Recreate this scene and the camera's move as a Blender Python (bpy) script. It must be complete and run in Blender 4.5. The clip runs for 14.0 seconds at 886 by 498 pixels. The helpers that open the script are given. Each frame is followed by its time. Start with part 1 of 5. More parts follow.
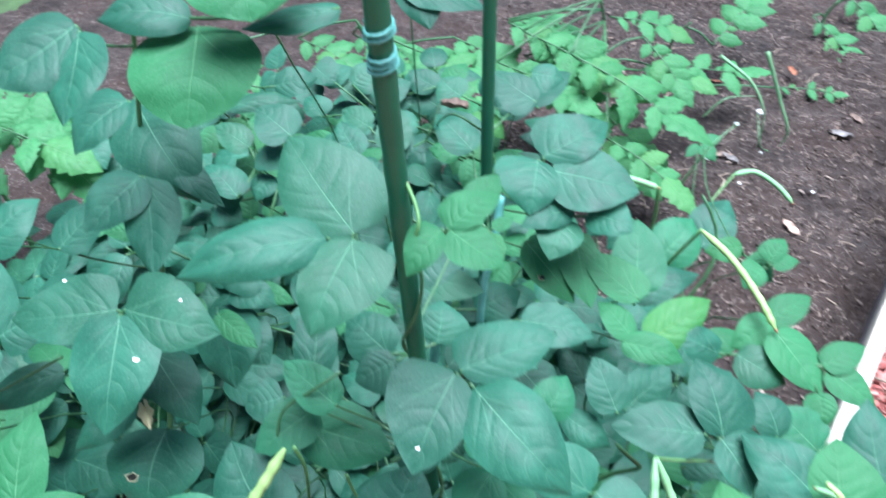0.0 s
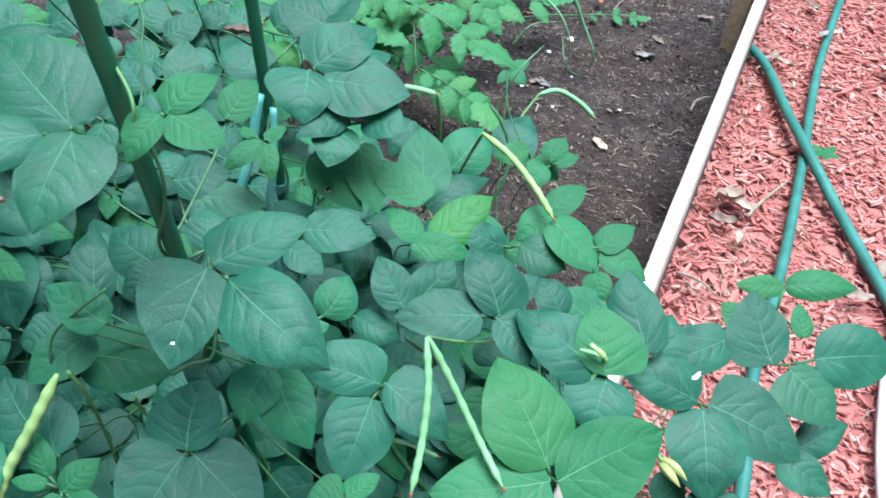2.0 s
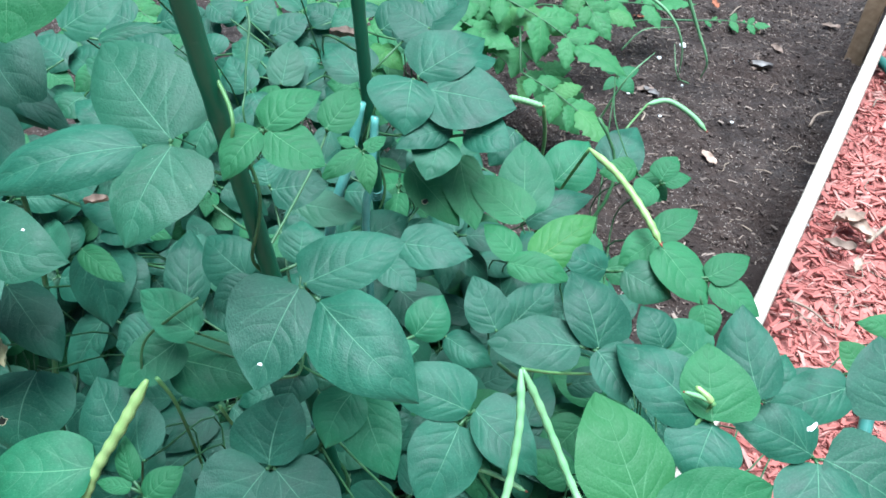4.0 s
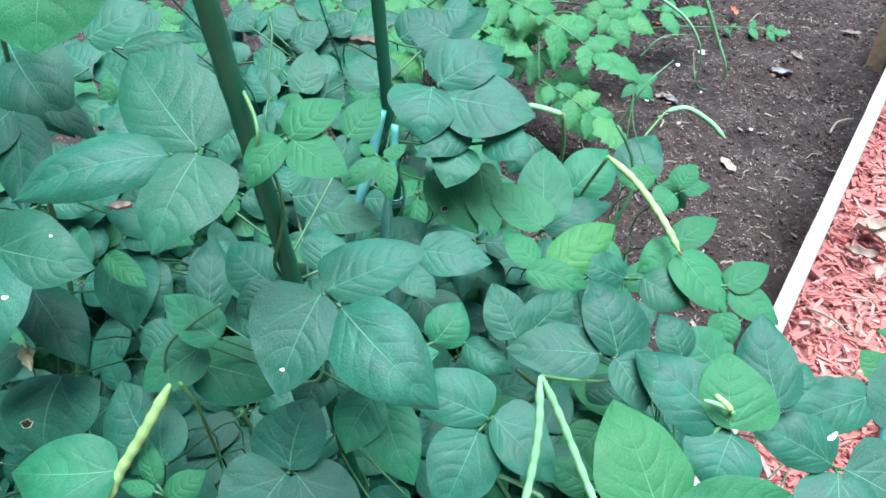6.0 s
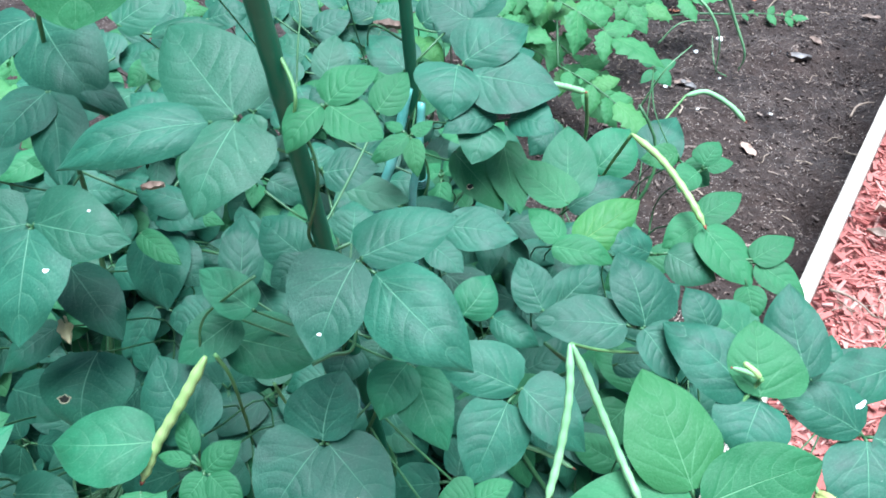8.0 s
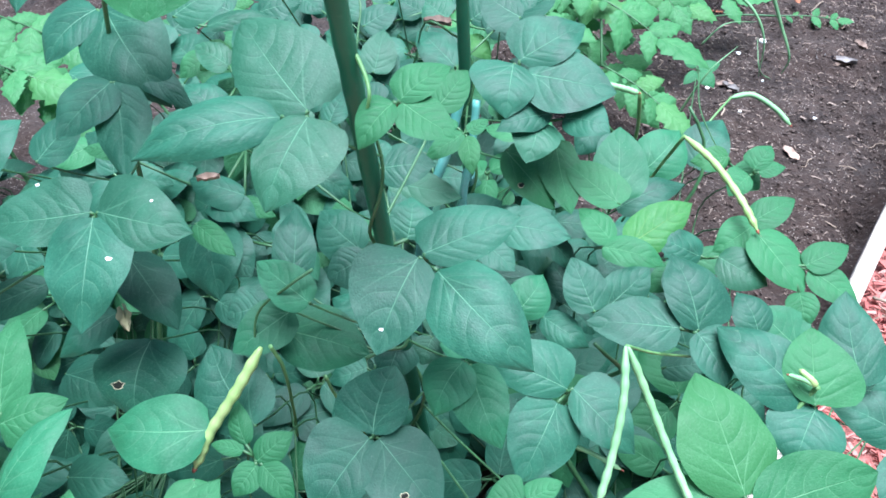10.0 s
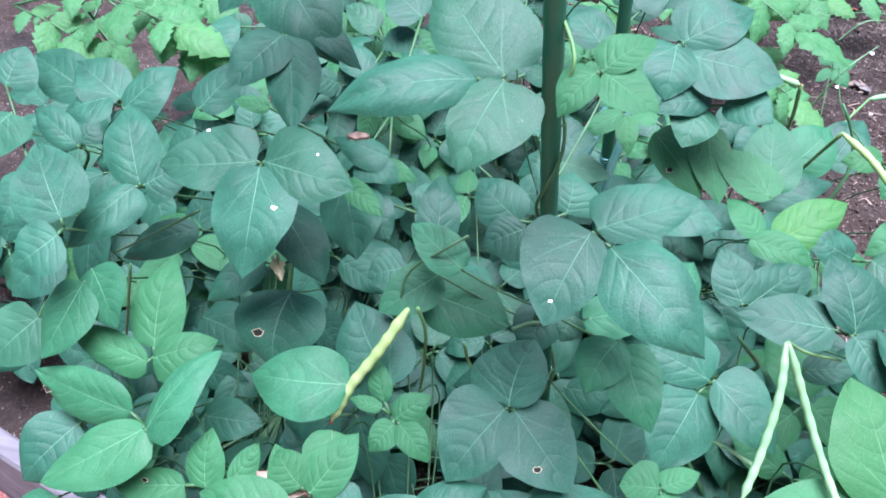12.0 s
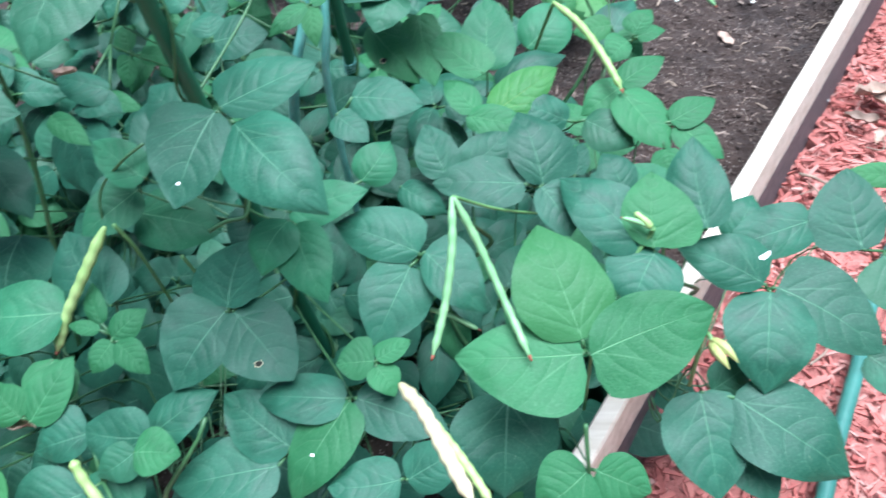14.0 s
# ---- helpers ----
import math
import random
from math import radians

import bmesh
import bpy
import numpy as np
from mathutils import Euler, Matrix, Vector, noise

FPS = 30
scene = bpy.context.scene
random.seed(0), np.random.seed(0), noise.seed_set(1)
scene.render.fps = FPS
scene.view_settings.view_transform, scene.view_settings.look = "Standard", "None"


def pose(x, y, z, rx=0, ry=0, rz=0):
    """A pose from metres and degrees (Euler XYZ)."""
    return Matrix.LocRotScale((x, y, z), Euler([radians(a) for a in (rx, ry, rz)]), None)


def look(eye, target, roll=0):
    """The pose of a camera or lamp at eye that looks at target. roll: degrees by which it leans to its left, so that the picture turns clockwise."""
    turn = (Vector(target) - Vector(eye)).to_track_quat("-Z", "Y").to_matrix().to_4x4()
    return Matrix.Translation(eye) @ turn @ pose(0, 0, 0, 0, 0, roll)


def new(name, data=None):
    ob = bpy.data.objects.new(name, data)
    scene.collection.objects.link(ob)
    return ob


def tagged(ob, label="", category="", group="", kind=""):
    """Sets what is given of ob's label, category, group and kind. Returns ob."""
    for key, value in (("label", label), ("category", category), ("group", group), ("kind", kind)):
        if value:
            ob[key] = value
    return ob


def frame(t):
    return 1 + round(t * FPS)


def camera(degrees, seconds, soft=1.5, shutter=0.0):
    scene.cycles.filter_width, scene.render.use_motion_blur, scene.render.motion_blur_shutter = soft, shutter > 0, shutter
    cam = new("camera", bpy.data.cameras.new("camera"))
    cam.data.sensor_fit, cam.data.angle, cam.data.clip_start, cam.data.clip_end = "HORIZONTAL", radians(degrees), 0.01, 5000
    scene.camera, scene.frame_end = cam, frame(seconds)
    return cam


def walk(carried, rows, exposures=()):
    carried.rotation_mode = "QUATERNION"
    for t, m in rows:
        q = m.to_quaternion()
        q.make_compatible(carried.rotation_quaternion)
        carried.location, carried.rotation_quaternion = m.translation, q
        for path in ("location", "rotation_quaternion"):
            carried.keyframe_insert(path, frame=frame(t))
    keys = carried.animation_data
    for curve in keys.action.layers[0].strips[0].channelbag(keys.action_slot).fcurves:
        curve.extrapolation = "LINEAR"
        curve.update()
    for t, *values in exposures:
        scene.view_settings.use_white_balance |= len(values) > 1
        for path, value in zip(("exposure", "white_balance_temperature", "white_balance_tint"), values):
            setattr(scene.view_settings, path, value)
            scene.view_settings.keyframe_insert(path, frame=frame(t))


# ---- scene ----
# The camera and its walk: seconds, eye, target, roll
cam = camera(57.0, 14.0, soft=1.7, shutter=0.4)
PATH = [
    (0, (-0.0439, 0.0683, 1.2200), (-0.1305, 1.9154, -0.3721), 1.0),
    (0.5, (-0.0464, -0.0012, 1.2017), (0.1147, 1.8190, -0.4148), 3.0),
    (1, (0.0073, 0.0049, 1.2029), (0.3062, 1.8032, -0.4185), 4.5),
    (1.5, (0.0561, -0.0024, 1.1846), (0.3916, 1.7788, -0.4490), 3.9),
    (2, (0.0525, 0.0146, 1.1846), (0.3453, 1.7800, -0.4734), 3.7),
    (2.5, (0.0378, 0.0366, 1.1895), (0.2477, 1.8190, -0.4636), 3.0),
    (3, (0.0378, 0.0500, 1.1846), (0.1684, 1.8434, -0.4648), 1.9),
    (3.2, (0.0378, 0.0525, 1.1797), (0.1427, 1.8385, -0.4795), 1.7),
    (5.3, (0.0683, 0.0647, 1.1749), (0.0439, 1.8312, -0.5063), 0.4),
    (5.5, (0.0598, 0.0586, 1.1736), (0.0390, 1.8288, -0.5051), 0.4),
    (6, (0.0451, 0.0561, 1.1822), (0.0207, 1.8410, -0.4819), 0.1),
    (6.5, (0.0390, 0.0549, 1.1810), (0.0049, 1.8483, -0.4734), 0.1),
    (7, (0.0366, 0.0525, 1.1810), (-0.0110, 1.8495, -0.4697), -0.2),
    (7.5, (0.0403, 0.0427, 1.1785), (-0.0110, 1.8398, -0.4721), -0.9),
    (8, (0.0317, 0.0317, 1.1712), (-0.0354, 1.8129, -0.4941), -1.4),
    (8.2, (0.0244, 0.0293, 1.1675), (-0.0549, 1.8032, -0.5051), -1.5),
    (10.3, (-0.0085, 0.0305, 1.1749), (-0.1647, 1.7983, -0.4990), -1.1),
    (10.5, (-0.0171, 0.0281, 1.1749), (-0.1952, 1.7971, -0.4953), -0.8),
    (11, (-0.0354, 0.0268, 1.1736), (-0.2696, 1.7861, -0.5002), -0.2),
    (11.5, (-0.0647, 0.0268, 1.1797), (-0.3550, 1.7727, -0.5002), 0.2),
    (12, (-0.0781, 0.0171, 1.1675), (-0.4075, 1.7226, -0.5453), -0.9),
    (12.5, (-0.0464, 0.0085, 1.1492), (-0.4026, 1.6629, -0.6100), -1.8),
    (13, (0.0000, -0.0171, 1.1200), (-0.4441, 1.5750, -0.6759), -5.1),
    (13.5, (0.1183, -0.0159, 1.1078), (-0.2452, 1.5823, -0.7003), -7.5),
    (14, (0.1671, -0.0159, 1.1139), (-0.0195, 1.6324, -0.6747), -6.5),
]
walk(cam, [(t, look(eye, target, roll)) for t, eye, target, roll in PATH],
     [(0, 2.48, 5880, 18), (1.5, 2.08, 5920, 11), (3, 2.1, 5950, 10), (6.5, 2.36, 5900, 13), (10.5, 2.49, 5960, 23), (11.5, 2.56, 6050, 32), (12, 2.53, 6050, 35),
      (12.5, 2.78, 6050, 38), (13, 2.28, 6050, 32), (13.5, 2.39, 6050, 21), (14, 2.24, 5980, 17)])

# Soft light of an overcast afternoon under open sky
world = bpy.data.worlds.new("world")
scene.world = world
world.use_nodes = True
sky = world.node_tree.nodes.new("ShaderNodeTexSky")
sky.sky_type, sky.sun_disc = "NISHITA", False
sky.sun_elevation, sky.sun_rotation = radians(82), radians(112)
sky.air_density, sky.dust_density = 1.2, 1.0
background = world.node_tree.nodes["Background"]
background.inputs["Strength"].default_value = 0.024
world.node_tree.links.new(sky.outputs[0], background.inputs["Color"])
sun = new("sun", bpy.data.lights.new("sun", "SUN"))
sun.data.energy, sun.data.angle, sun.data.color = 2.8, radians(46), (0.88, 0.96, 1.0)
sun.matrix_world = look((0.5, 0.2, 4.0), (0, 0.4, 0))


SOIL, MULCH, RAIL = 0.122, 0.079, 0.244
CAP = 0.32


# ---- materials ----
class Nodes:
    """A node material under construction."""

    def __init__(self, name, rough=0.6):
        self.m = bpy.data.materials.new(name)
        self.m.use_nodes = True
        self.t = self.m.node_tree
        self.b = self.t.nodes["Principled BSDF"]
        self.b.inputs["Roughness"].default_value = rough

    def put(self, socket, value):
        if isinstance(value, bpy.types.NodeSocket):
            self.t.links.new(value, socket)
        else:
            socket.default_value = value

    def n(self, kind, **inputs):
        node = self.t.nodes.new("ShaderNode" + kind)
        for key, value in inputs.items():
            self.put(node.inputs[key.replace("_", " ")], value)
        return node

    def math(self, op, a, b=0.0, c=0.0):
        node = self.t.nodes.new("ShaderNodeMath")
        node.operation = op
        for socket, value in zip(node.inputs, (a, b, c)):
            self.put(socket, value)
        return node.outputs[0]

    def span(self, value, a, b, c=0.0, d=1.0):
        node = self.n("MapRange", Value=value)
        for key, v in (("From Min", a), ("From Max", b), ("To Min", c), ("To Max", d)):
            self.put(node.inputs[key], v)
        return node.outputs[0]

    def mix(self, factor, a, b, blend="MIX"):
        node = self.t.nodes.new("ShaderNodeMix")
        node.data_type, node.blend_type = "RGBA", blend
        for k, v in ((0, factor), (6, a), (7, b)):
            self.put(node.inputs[k], v if isinstance(v, (float, int, bpy.types.NodeSocket)) else (*v, 1.0))
        return node.outputs[2]

    def noise(self, scale, detail=4.0, where=None, rough=0.6):
        node = self.n("TexNoise", Scale=scale, Detail=detail, Roughness=rough)
        self.put(node.inputs["Vector"], where or self.where())
        return node.outputs["Fac"]

    def where(self, kind="Object"):
        return self.n("TexCoord").outputs[kind]

    def ramp(self, value, *stops):
        node = self.n("ValToRGB", Fac=value)
        e = node.color_ramp.elements
        while len(e) < len(stops):
            e.new(0.5)
        for el, (p, c) in zip(e, stops):
            el.position, el.color = p, (*c, 1.0)
        return node.outputs[0]

    def bump(self, height, strength, distance=0.002):
        node = self.n("Bump", Height=height, Strength=strength, Distance=distance)
        self.put(self.b.inputs["Normal"], node.outputs[0])

    def color(self, value):
        self.put(self.b.inputs["Base Color"], value if isinstance(value, bpy.types.NodeSocket) else (*value, 1.0))


def leaf_material(name, deep, pale, vein, shine=0.45, through_light=0.25, quilt=0.5):
    """A bean leaf: pale midrib, three veins from the base, curved side veins in shallow furrows, faint mottling and specks."""
    k = Nodes(name, shine)
    uv = k.n("SeparateXYZ", Vector=k.where("UV"))
    across = k.math("ABSOLUTE", k.math("MULTIPLY_ADD", uv.outputs[0], 2.0, -1.0))
    along = uv.outputs[1]
    rnd = k.n("ObjectInfo").outputs["Random"]
    shift = k.math("MULTIPLY", rnd, 37.0)
    place = k.n("VectorMath", Vector=k.where("UV"))
    place.operation = "ADD"
    k.put(place.inputs[1], k.n("CombineXYZ", X=shift, Y=shift).outputs[0])
    spot = place.outputs[0]
    mid = k.span(k.math("DIVIDE", across, k.span(along, 0.0, 1.0, 1.3, 0.6)), 0.003, 0.018, 1.0, 0.0)
    basal = k.math("ABSOLUTE", k.math("SUBTRACT", k.math("POWER", across, 0.8), k.math("MULTIPLY", along, 1.5)))
    basal = k.math("MULTIPLY", k.span(basal, 0.0, 0.03, 0.5, 0.0), k.span(along, 0.2, 0.55, 1.0, 0.0))
    wob = k.math("MULTIPLY", k.noise(2.5, 1.0, spot), 0.55)
    rise = k.math("MULTIPLY_ADD", k.math("POWER", across, 1.4), -0.3, along)
    phase = k.math("ADD", k.math("MULTIPLY", k.math("POWER", k.math("MAXIMUM", rise, 0.0), 0.85), 6.0), wob)
    side = k.math("PINGPONG", phase, 0.5)
    reach = k.span(across, 0.35, 1.0, 1.0, 0.12)
    lateral = k.math("MULTIPLY", k.span(side, 0.0, 0.035, 1.0, 0.0), reach)
    mottle = k.noise(2.6, 6.0, spot)
    fine = k.noise(34.0, 3.0, spot)
    net = k.n("TexVoronoi", Scale=30.0)
    net.feature = "DISTANCE_TO_EDGE"
    k.put(net.inputs["Vector"], spot)
    base = k.mix(k.span(mottle, 0.3, 0.72), deep, pale)
    base = k.mix(k.math("MULTIPLY", rnd, 0.45), base, pale)
    base = k.mix(k.span(k.math("FRACT", k.math("MULTIPLY", rnd, 13.0)), 0.4, 1.0, 0.0, 0.65), base, deep)
    base = k.mix(k.span(k.math("FRACT", k.math("MULTIPLY", rnd, 29.0)), 0.8, 1.0, 0.0, 0.3), base, (pale[0] * 2.0, pale[1] * 1.15, pale[2] * 0.75))
    base = k.mix(k.span(net.outputs["Distance"], 0.0, 0.12, 0.05, 0.0), base, vein)
    base = k.mix(k.span(fine, 0.52, 0.8, 0.0, 0.2), base, vein)
    furrow = k.math("MULTIPLY", k.span(side, 0.03, 0.14, 1.0, 0.0), reach)
    base = k.mix(k.math("MULTIPLY", furrow, 0.16), base, deep)
    rib = k.math("MAXIMUM", k.math("MULTIPLY", basal, 0.6), k.math("MULTIPLY", mid, k.span(along, 0.0, 1.0, 0.8, 0.15)))
    base = k.mix(k.math("MAXIMUM", rib, k.math("MULTIPLY", lateral, 0.24)), base, vein)
    speck = k.n("TexVoronoi", Scale=11.0)
    k.put(speck.inputs["Vector"], spot)
    dots = k.math("MULTIPLY", k.span(speck.outputs["Distance"], 0.03, 0.06, 1.0, 0.0), k.span(mottle, 0.5, 0.56))
    base = k.mix(k.math("MULTIPLY", dots, 0.55), base, (0.42, 0.5, 0.4))
    blight = k.math("MULTIPLY", k.span(k.noise(5.0, 7.0, spot, 0.7), 0.66, 0.72), k.span(k.math("FRACT", k.math("MULTIPLY", rnd, 51.0)), 0.6, 0.75))
    base = k.mix(k.math("MULTIPLY", blight, 0.35), base, (0.26, 0.36, 0.22))
    k.color(base)
    pillow = k.math("MULTIPLY", k.math("SMOOTH_MIN", k.math("MULTIPLY", side, 2.0), 0.55, 0.3), k.math("MULTIPLY", reach, 0.9))
    height = k.math("ADD", pillow, k.math("MULTIPLY", k.span(net.outputs["Distance"], 0.0, 0.25), 0.1))
    k.bump(k.math("SUBTRACT", k.math("ADD", height, k.math("MULTIPLY", k.noise(6.5, 3.0, spot), 0.3)), k.math("MULTIPLY", mid, 0.8)), quilt, 0.003)
    k.put(k.b.inputs["Roughness"], k.span(mottle, 0.3, 0.7, shine - 0.05, shine + 0.1))
    k.b.inputs["Specular IOR Level"].default_value = 0.27
    glow = k.n("BsdfTranslucent", Color=k.mix(0.5, base, (pale[0] * 1.6, pale[1] * 1.3, pale[2] * 0.5)))
    blend = k.n("MixShader", Fac=through_light)
    k.t.links.new(k.b.outputs[0], blend.inputs[1])
    k.t.links.new(glow.outputs[0], blend.inputs[2])
    k.t.links.new(blend.outputs[0], k.t.nodes["Material Output"].inputs["Surface"])
    return k.m


LEAF = {
    "mature": leaf_material("bean_leaf_mature", (0.007, 0.051, 0.031), (0.018, 0.119, 0.069), (0.14, 0.33, 0.2), 0.5, 0.13, 0.3),
    "mid": leaf_material("bean_leaf_mid_green", (0.008, 0.08, 0.036), (0.022, 0.16, 0.074), (0.16, 0.37, 0.2), 0.54, 0.16, 0.25),
    "fresh": leaf_material("bean_leaf_fresh", (0.012, 0.1, 0.036), (0.03, 0.17, 0.066), (0.16, 0.37, 0.19), 0.56, 0.2, 0.4),
    "yellowing": leaf_material("bean_leaf_yellowing", (0.03, 0.19, 0.055), (0.1, 0.31, 0.08), (0.34, 0.5, 0.2), 0.45, 0.4, 0.5),
    "tomato": leaf_material("tomato_leaf", (0.026, 0.145, 0.05), (0.066, 0.255, 0.095), (0.22, 0.42, 0.19), 0.5, 0.3, 0.5),
}


def plain_material(name, deep, pale, scale, rough=0.6, bump=0.3, detail=5.0, island=0.0, obj=0.0, metal=0.0):
    k = Nodes(name, rough)
    c = k.mix(k.span(k.noise(scale, detail), 0.3, 0.7), deep, pale)
    if island:
        r = k.n("NewGeometry").outputs["Random Per Island"]
        c = k.mix(island, c, k.ramp(r, (0.0, deep), (1.0, pale)))
    if obj:
        c = k.mix(k.math("MULTIPLY", k.n("ObjectInfo").outputs["Random"], obj), c, pale)
    k.color(c)
    k.b.inputs["Metallic"].default_value = metal
    k.bump(k.noise(scale * 4, 6.0), bump, 0.002)
    return k.m


def chip_material(name, *shades):
    """Shredded wood: each splinter its own shade, with grain along it and a dusty bloom in patches."""
    k = Nodes(name, 0.8)
    r = k.n("NewGeometry").outputs["Random Per Island"]
    c = k.ramp(r, *((i / len(shades), q) for i, q in enumerate(shades)))
    streak = k.n("Mapping", Vector=k.where(), Scale=(300, 40, 200))
    c = k.mix(k.span(k.noise(1.0, 3.0, streak.outputs[0]), 0.35, 0.7, 0.0, 0.4), c, shades[2])
    c = k.mix(k.span(k.noise(5.0, 5.0), 0.4, 0.7, 0.0, 0.45), c, shades[-2])
    k.color(c)
    k.bump(k.noise(90.0, 4.0), 0.3, 0.002)
    return k.m


def soil_material():
    """Loose dark earth: damp black hollows, red-brown and grey-dusted patches, grit and pale specks."""
    k = Nodes("garden_soil", 0.92)
    big, mid, grit = k.noise(2.6, 6.0, None, 0.6), k.noise(14.0, 9.0, None, 0.75), k.noise(110.0, 8.0)
    c = k.ramp(mid, (0.3, (0.007, 0.005, 0.0045)), (0.46, (0.024, 0.0165, 0.0135)), (0.6, (0.052, 0.036, 0.029)), (0.78, (0.11, 0.08, 0.066)))
    c = k.mix(k.span(big, 0.42, 0.6, 0.0, 0.6), c, k.mix(mid, (0.018, 0.01, 0.007), (0.07, 0.038, 0.026)))
    c = k.mix(k.span(k.noise(5.0, 6.0, None, 0.7), 0.54, 0.68, 0.0, 0.45), c, (0.07, 0.056, 0.049))
    c = k.mix(k.span(grit, 0.56, 0.76, 0.0, 0.6), c, (0.1, 0.075, 0.062))
    spots = k.n("TexVoronoi", Scale=150.0)
    k.put(spots.inputs["Vector"], k.where())
    c = k.mix(k.math("MULTIPLY", k.span(spots.outputs["Distance"], 0.16, 0.24, 1.0, 0.0), k.span(mid, 0.45, 0.55)), c, (0.32, 0.28, 0.25))
    k.color(c)
    k.bump(k.math("ADD", k.math("ADD", grit, k.noise(25.0, 6.0)), k.noise(60.0, 6.0)), 1.0, 0.014)
    return k.m


def board_material(name, deep, pale):
    k = Nodes(name, 0.7)
    grain = k.n("Mapping", Vector=k.where(), Scale=(3, 60, 60))
    c = k.mix(k.span(k.noise(1.0, 6.0, grain.outputs[0]), 0.3, 0.7), deep, pale)
    c = k.mix(k.span(k.noise(7.0, 5.0), 0.55, 0.8, 0.0, 0.5), c, deep)
    k.color(c)
    k.bump(k.noise(1.0, 6.0, grain.outputs[0]), 0.4, 0.003)
    return k.m


def stake_material():
    k = Nodes("green_plastic", 0.38)
    c = k.mix(k.noise(30.0, 4.0), (0.008, 0.08, 0.042), (0.015, 0.125, 0.066))
    k.color(k.mix(k.span(k.noise(160.0, 3.0), 0.62, 0.78, 0.0, 0.25), c, (0.06, 0.16, 0.1)))
    k.b.inputs["Specular IOR Level"].default_value = 0.25
    k.bump(k.noise(120.0, 3.0), 0.15, 0.001)
    return k.m


STALK = plain_material("bean_stalk", (0.02, 0.085, 0.03), (0.05, 0.15, 0.055), 40.0, 0.5, 0.15)
PEDUNCLE = plain_material("flower_stalk", (0.07, 0.19, 0.06), (0.12, 0.27, 0.09), 40.0, 0.5, 0.15)
POD_YELLOW = plain_material("ripening_pod", (0.2, 0.36, 0.1), (0.32, 0.45, 0.17), 30.0, 0.45, 0.2)
POD_GREEN = plain_material("green_pod", (0.13, 0.33, 0.14), (0.22, 0.42, 0.2), 30.0, 0.45, 0.2)
POD_DRY = plain_material("straw_pod", (0.36, 0.33, 0.17), (0.58, 0.53, 0.34), 30.0, 0.6, 0.4)
POD_TIP = plain_material("withered_tip", (0.12, 0.03, 0.02), (0.35, 0.1, 0.05), 60.0, 0.7, 0.3)
PETAL = plain_material("petal", (0.26, 0.32, 0.09), (0.4, 0.42, 0.16), 40.0, 0.5, 0.2)
WHITE_FLECK = plain_material("white_fleck", (0.7, 0.72, 0.68), (0.85, 0.86, 0.82), 60.0, 0.6, 0.3)
DRY_LEAF = plain_material("dry_leaf", (0.1, 0.07, 0.052), (0.28, 0.2, 0.155), 30.0, 0.75, 0.6, obj=0.5)
RUST_LEAF = plain_material("rust_leaf", (0.2, 0.06, 0.03), (0.38, 0.14, 0.07), 30.0, 0.7, 0.6)
TWIG = plain_material("twig", (0.16, 0.115, 0.085), (0.36, 0.28, 0.21), 50.0, 0.8, 0.5)
DEBRIS = plain_material("soil_debris", (0.03, 0.02, 0.016), (0.3, 0.23, 0.185), 60.0, 0.85, 0.6, island=0.85)
CLODS = plain_material("soil_clods", (0.02, 0.013, 0.01), (0.075, 0.05, 0.04), 60.0, 0.9, 0.8, island=0.5)
SOIL_MAT, CHIP_MAT, STAKE_MAT = soil_material(), chip_material("red_mulch", (0.27, 0.065, 0.055), (0.33, 0.085, 0.07), (0.37, 0.105, 0.085), (0.42, 0.135, 0.11), (0.36, 0.1, 0.08), (0.42, 0.16, 0.13), (0.44, 0.25, 0.21)), stake_material()
# Paler copy of the red mulch: blown-out brightness is put into the colour
WASHED_CHIP = chip_material("washed_out_mulch", (0.13, 0.08, 0.07), (0.28, 0.17, 0.14), (0.38, 0.25, 0.21), (0.44, 0.31, 0.27), (0.34, 0.21, 0.17), (0.5, 0.4, 0.35))


def ground_material():
    """Red mulch path by the bed; unseen grass added farther out cuts red bounce."""
    k = Nodes("path_and_unseen_grass", 0.9)
    red = k.mix(k.span(k.noise(45.0, 5.0), 0.3, 0.7), (0.2, 0.06, 0.052), (0.46, 0.17, 0.14))
    grass = k.mix(k.span(k.noise(14.0, 6.0), 0.3, 0.7), (0.018, 0.045, 0.012), (0.05, 0.1, 0.03))
    away = k.n("VectorMath", Vector=k.where())
    away.operation = "DISTANCE"
    away.inputs[1].default_value = (0.4, 0.9, 0.0)
    edge = k.math("ADD", away.outputs["Value"], k.math("MULTIPLY", k.noise(1.6, 5.0), 0.5))
    k.color(k.mix(k.span(edge, 2.3, 2.5), red, grass))
    k.bump(k.noise(180.0, 6.0), 1.0, 0.003)
    return k.m


EARTH = ground_material()
BOARD_TOP = board_material("sawn_edge", (0.5, 0.42, 0.32), (0.76, 0.69, 0.59))
BOARD_FACE = board_material("dark_board", (0.06, 0.05, 0.052), (0.13, 0.11, 0.115))
BOARD_GREY = board_material("grey_board", (0.1, 0.095, 0.105), (0.2, 0.19, 0.205))
POST_WOOD = board_material("tan_wood", (0.36, 0.23, 0.13), (0.56, 0.39, 0.25))
HOSE_GREEN = plain_material("green_hose", (0.018, 0.11, 0.085), (0.04, 0.185, 0.15), 20.0, 0.5, 0.1)
HOSE_WHITE = plain_material("white_hose", (0.55, 0.54, 0.53), (0.78, 0.77, 0.76), 25.0, 0.5, 0.1)
TIE_MAT = plain_material("teal_tie", (0.05, 0.24, 0.2), (0.13, 0.38, 0.33), 50.0, 0.35, 0.1)
